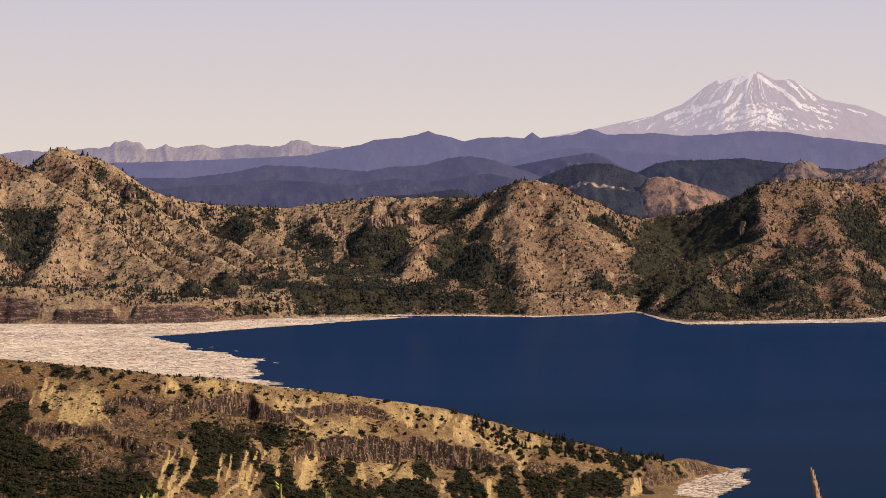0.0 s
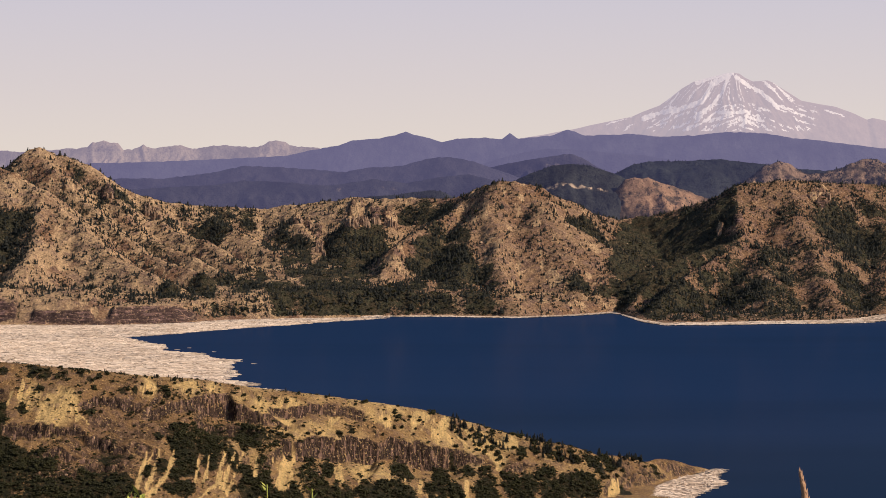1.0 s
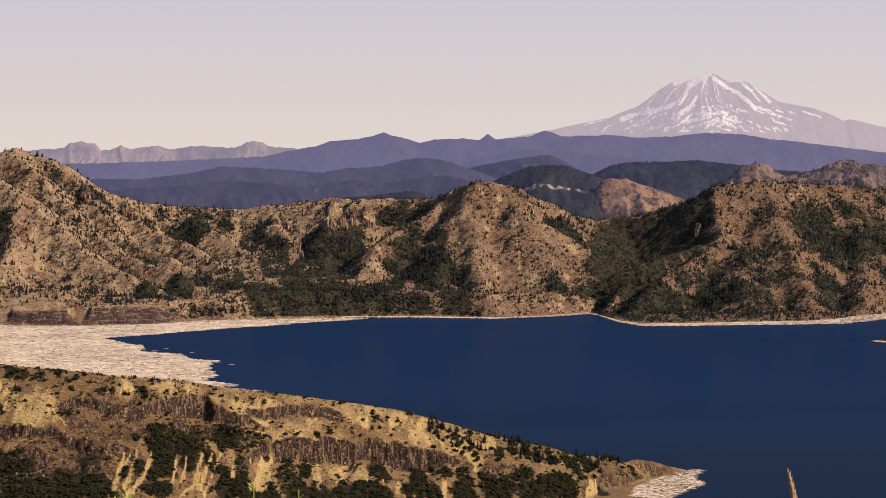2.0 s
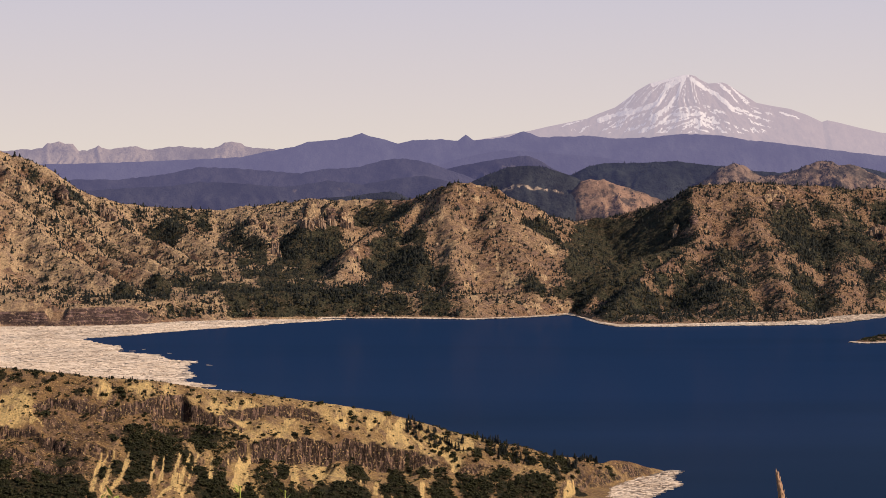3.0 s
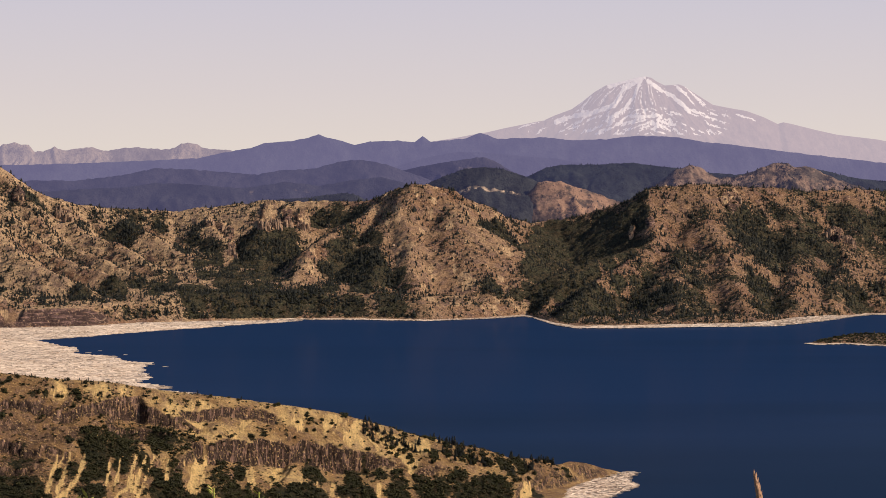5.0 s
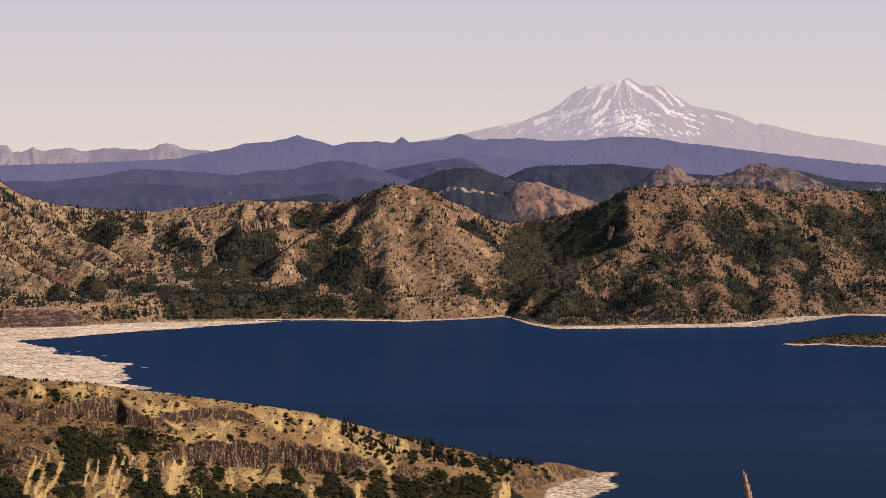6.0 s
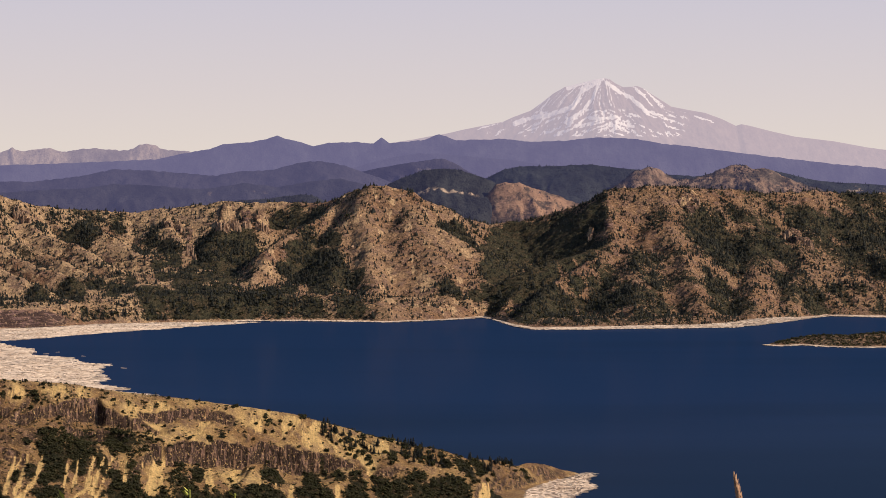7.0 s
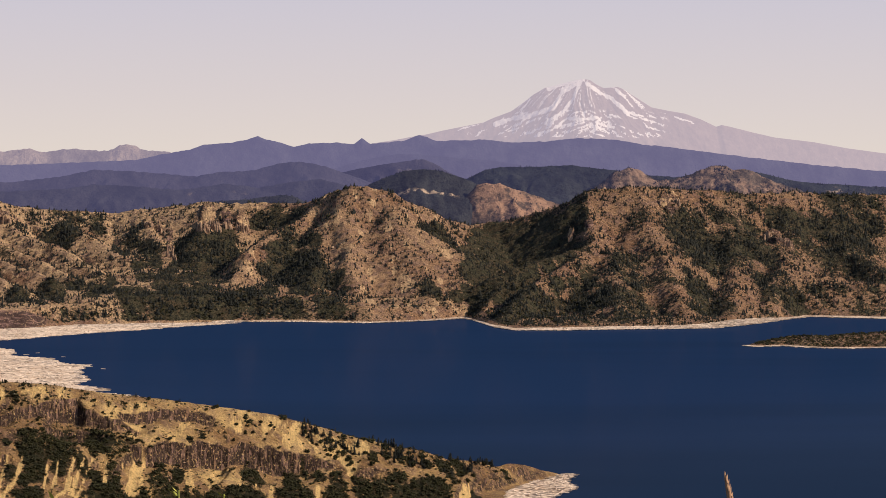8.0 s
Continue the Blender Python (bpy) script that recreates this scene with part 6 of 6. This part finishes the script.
def alder_bush(seed):
    rng = np.random.RandomState(seed + 90)
    base = tagged(new("alder_bush"), "rounded dark green alder bush on dry scree", "shrub", "bushes on the near hill")
    for _ in range(3):
        a = rng.uniform(0, 6.28)
        v, f = stick([(0, 0, -0.1), (0.12 * math.cos(a), 0.12 * math.sin(a), 0.35), (0.28 * math.cos(a), 0.28 * math.sin(a), 0.75)], (0.025, 0.018, 0.006), 4)
        part("stem", mesh_from("stem", v, f), BARK, base)
    v, f = bush_shape(seed + 40, 14, 70)
    part("leaves", mesh_from("leaves", v, f, shade=False), SHRUB, base)
    return base


def plant_near():
    rng = np.random.RandomState(55)
    for maker, count, x_lo, x_hi, d_lo, d_hi, size_lo, size_hi in ((fir_tree, 130, 20, 150, -12, 26, 2.2, 6.2), (fir_tree, 30, -260, -30, -6, 30, 1.4, 3.0), (alder_bush, 130, -255, 60, 2, 60, 0.9, 2.6), (alder_bush, 60, 20, 150, -6, 40, 1.2, 3.2)):
        models = [maker(s) for s in range(2)]
        placed = 0
        while placed < count:
            x, d = rng.uniform(x_lo, x_hi), rng.uniform(d_lo, d_hi)
            y = np.interp(x, [p[0] for p in CREST], [p[1] for p in CREST]) - d
            xa, ya = np.array([x]), np.array([y])
            z = NEAR.at(xa, ya)[0]
            if z < 3 or (x > 95 and z < 7) or NEAR.at(xa, ya, "rock")[0] > 0.3 or fbm(xa, ya, 30, 3, 0.5, 56)[0] + rng.uniform(-0.1, 0.1) < 0.45:
                continue
            size = rng.uniform(size_lo, size_hi)
            m = pose(x, y, z - 0.03 * size, 0, 0, rng.uniform(0, 360)) @ Matrix.Diagonal((size, size, size * rng.uniform(0.9, 1.15), 1))
            if placed < 2:
                models[placed].matrix_basis = m
            else:
                ob = copy_thing(models[placed % 2], Matrix.Identity(4))
                ob.matrix_basis = m
            placed += 1


plant_near()


# ---- logs cast up on the point, and single logs adrift ----
def single_log(x, y, z, length, radius, turn, seed, label, group):
    rng = np.random.RandomState(seed)
    pts = [(length * (t - 0.5), 0.04 * length * rng.normal(0, 0.25), 0.0) for t in (0, 0.33, 0.66, 1)]
    v, f = [], []
    for (a, b, c), r in zip(pts, (1.0, 0.92, 0.8, 0.62)):
        for k in range(7):
            w = 2 * math.pi * k / 7
            v.append((a, b + radius * r * math.cos(w), c + radius * r * math.sin(w)))
    for j in range(3):
        for k in range(7):
            f.append((j * 7 + k, j * 7 + (k + 1) % 7, j * 7 + 7 + (k + 1) % 7, j * 7 + 7 + k))
    me = bpy.data.meshes.new("drift_log")
    me.from_pydata(v, [], f + [tuple(range(6, -1, -1)), tuple(range(21, 28))])
    me.materials.append(WOOD)
    ob = tagged(new("drift_log", me), label, "log", group)
    ob.matrix_basis = pose(x, y, z, 0, rng.uniform(-12, 12), turn)
    return ob


BEACH_Y, BEACH_X = (1610, 1664, 1728, 1748, 1775), (153, 161, 183, 199, 209)


def point_logs():
    rng = np.random.RandomState(66)
    ends = TIP
    n = 4200
    y = rng.uniform(ends[-1][1] - 10, ends[0][1], n)
    x = np.interp(y, [p[1] for p in ends[::-1]], [p[0] for p in ends[::-1]]) - rng.uniform(-1, 36, n)
    z = np.maximum(NEAR.at(x, y), 0.1)
    heap = (z < 4.5) & (x > np.interp(y, BEACH_Y, BEACH_X) - 2)
    x, y, z = x[heap], y[heap], z[heap]
    n = len(x)
    me = log_mesh("cove_logs", x, y, z + rng.uniform(0.05, 0.5, n), rng.gamma(3, 1.2, n) + 1.5, rng.uniform(0.14, 0.32, n), rng.uniform(-1.4, 1.4, n), 67)
    me.materials.append(WOOD)
    tagged(new("cove_logs", me), "bleached driftwood heaped in the cove of the point", "driftwood", kind="stuff")
    made = 0
    while made < 230:
        k, t = rng.randint(0, len(ends) - 1), rng.uniform(0, 1)
        x = ends[k][0] * (1 - t) + ends[k + 1][0] * t - rng.uniform(-1, 33)
        y = ends[k][1] * (1 - t) + ends[k + 1][1] * t
        z = max(0.1, float(NEAR.at(np.array([x]), np.array([y]))[0]))
        if z > 4.5 or x < np.interp(y, BEACH_Y, BEACH_X) - 1:
            continue
        single_log(x, y, z + rng.uniform(0.3, 1.3), rng.uniform(3, 9), rng.uniform(0.16, 0.36), rng.uniform(-75, 75), made, "bleached drift log piled on the point", "logs on the point")
        made += 1
    for k, (x, y) in enumerate([(-278, 3017), (-183, 2766), (-130, 2414), (-242, 2951), (-289, 2988), (-139, 2427)]):
        single_log(x, y, 0.1, 5 + 2 * (k % 3), 0.45, 12 * (k % 3) - 8, 300 + k, "bleached log adrift on the open lake", "logs adrift")


point_logs()


# ---- plants in front of the camera ----
STRAW = Mat("dry_straw", 0.7)
STRAW.color(STRAW.mix(STRAW.noise(0.02), (0.30, 0.16, 0.09), (0.50, 0.31, 0.20)))
STRAW = STRAW.m
SPRIG = Mat("young_leaf", 0.6)
SPRIG.color(SPRIG.mix(SPRIG.noise(0.03), (0.30, 0.34, 0.06), (0.55, 0.55, 0.14)))
SPRIG = SPRIG.m


def grass_stalk(x, y, top, ground):
    base = tagged(new("grass_stalk"), "dry straw-coloured grass stalk with a seed head", "grass")
    base.location = (x, y, ground)
    h = top - ground
    v, f = stick([(0, 0, 0), (0.004, 0, 0.5 * h), (-0.002, 0, h - 0.07)], (0.0016, 0.0012, 0.0009), 6)
    part("stem", mesh_from("stem", v, f), STRAW, base)
    spine = [(-0.002 - 0.010 * t * t, 0, h - 0.085 + 0.085 * t) for t in (0, 0.12, 0.3, 0.5, 0.7, 0.85, 0.95, 1.0)]
    v, f = stick(spine, (0.0010, 0.0021, 0.0028, 0.0029, 0.0025, 0.0019, 0.0012, 0.0004), 8)
    core = part("seed_core", mesh_from("seed_core", v, f), STRAW, base)
    core["label"] = "brown core of the seed head"
    rng = np.random.RandomState(5)
    v, f = [], []
    for k in range(110):
        t = k / 110
        a = k * 2.4
        r = 0.0027 * math.sin(math.pi * min(1, 0.14 + 0.86 * t)) + 0.0003
        c = Vector((-0.002 - 0.010 * t * t + r * math.cos(a), r * math.sin(a), h - 0.083 + 0.083 * t))
        lean = Vector((0.0009 * math.cos(a), 0.0009 * math.sin(a), 0.0035 + 0.001 * rng.uniform(0, 1)))
        b = len(v)
        for off in ((-0.0009, 0, -0.001), (0.0009, 0, -0.001), (0, 0.0009, 0.0005), tuple(lean)):
            v.append(tuple(c + Vector(off)))
        f += [(b, b + 1, b + 3), (b + 1, b + 2, b + 3), (b + 2, b, b + 3)]
    part("seed_head", mesh_from("seed_head", np.array(v), np.array(f), shade=False), STRAW, base)


def leafy_sprig(x, y, top, ground, leaves, spread, seed):
    rng = np.random.RandomState(seed)
    base = tagged(new("leafy_sprig"), "yellow-green leafy sprig catching the sun", "plant", "sprigs before the camera")
    base.location = (x, y, ground)
    h = top - ground
    v, f = stick([(0, 0, 0), (0.01, 0, 0.6 * h), (0, 0, h - 0.004)], (0.0014, 0.0010, 0.0006), 6)
    part("stem", mesh_from("stem", v, f), SPRIG, base)
    for k in range(leaves):
        a, z = rng.uniform(0, 6.28), h - rng.uniform(0.002, 0.022)
        n = rng.uniform(0.006, 0.012)
        cx = rng.uniform(-spread, spread)
        tip = Vector((math.cos(a) * n * 0.7, math.sin(a) * n * 0.7, n * rng.uniform(0.3, 1)))
        sidev = Vector((-math.sin(a), math.cos(a), 0.2)) * n * 0.22
        c = Vector((cx, 0, z - 0.004))
        pts = [c, c + tip * 0.5 + sidev, c + tip, c + tip * 0.5 - sidev, c + tip * 0.5 + Vector((0, 0, -0.001))]
        me = mesh_from("leaf", np.array([tuple(p) for p in pts]), np.array([(0, 1, 4), (1, 2, 4), (2, 3, 4), (3, 0, 4)]))
        part("leaf", me, SPRIG, base)


grass_stalk(*(0.292, 1.9, 209.774), 208.4)
leafy_sprig(*(-0.259, 2.2, 209.723), 208.4, 26, 0.011, 1)
leafy_sprig(*(-0.155, 2.4, 209.706), 208.4, 7, 0.004, 2)
leafy_sprig(*(-0.112, 2.4, 209.702), 208.4, 5, 0.002, 3)
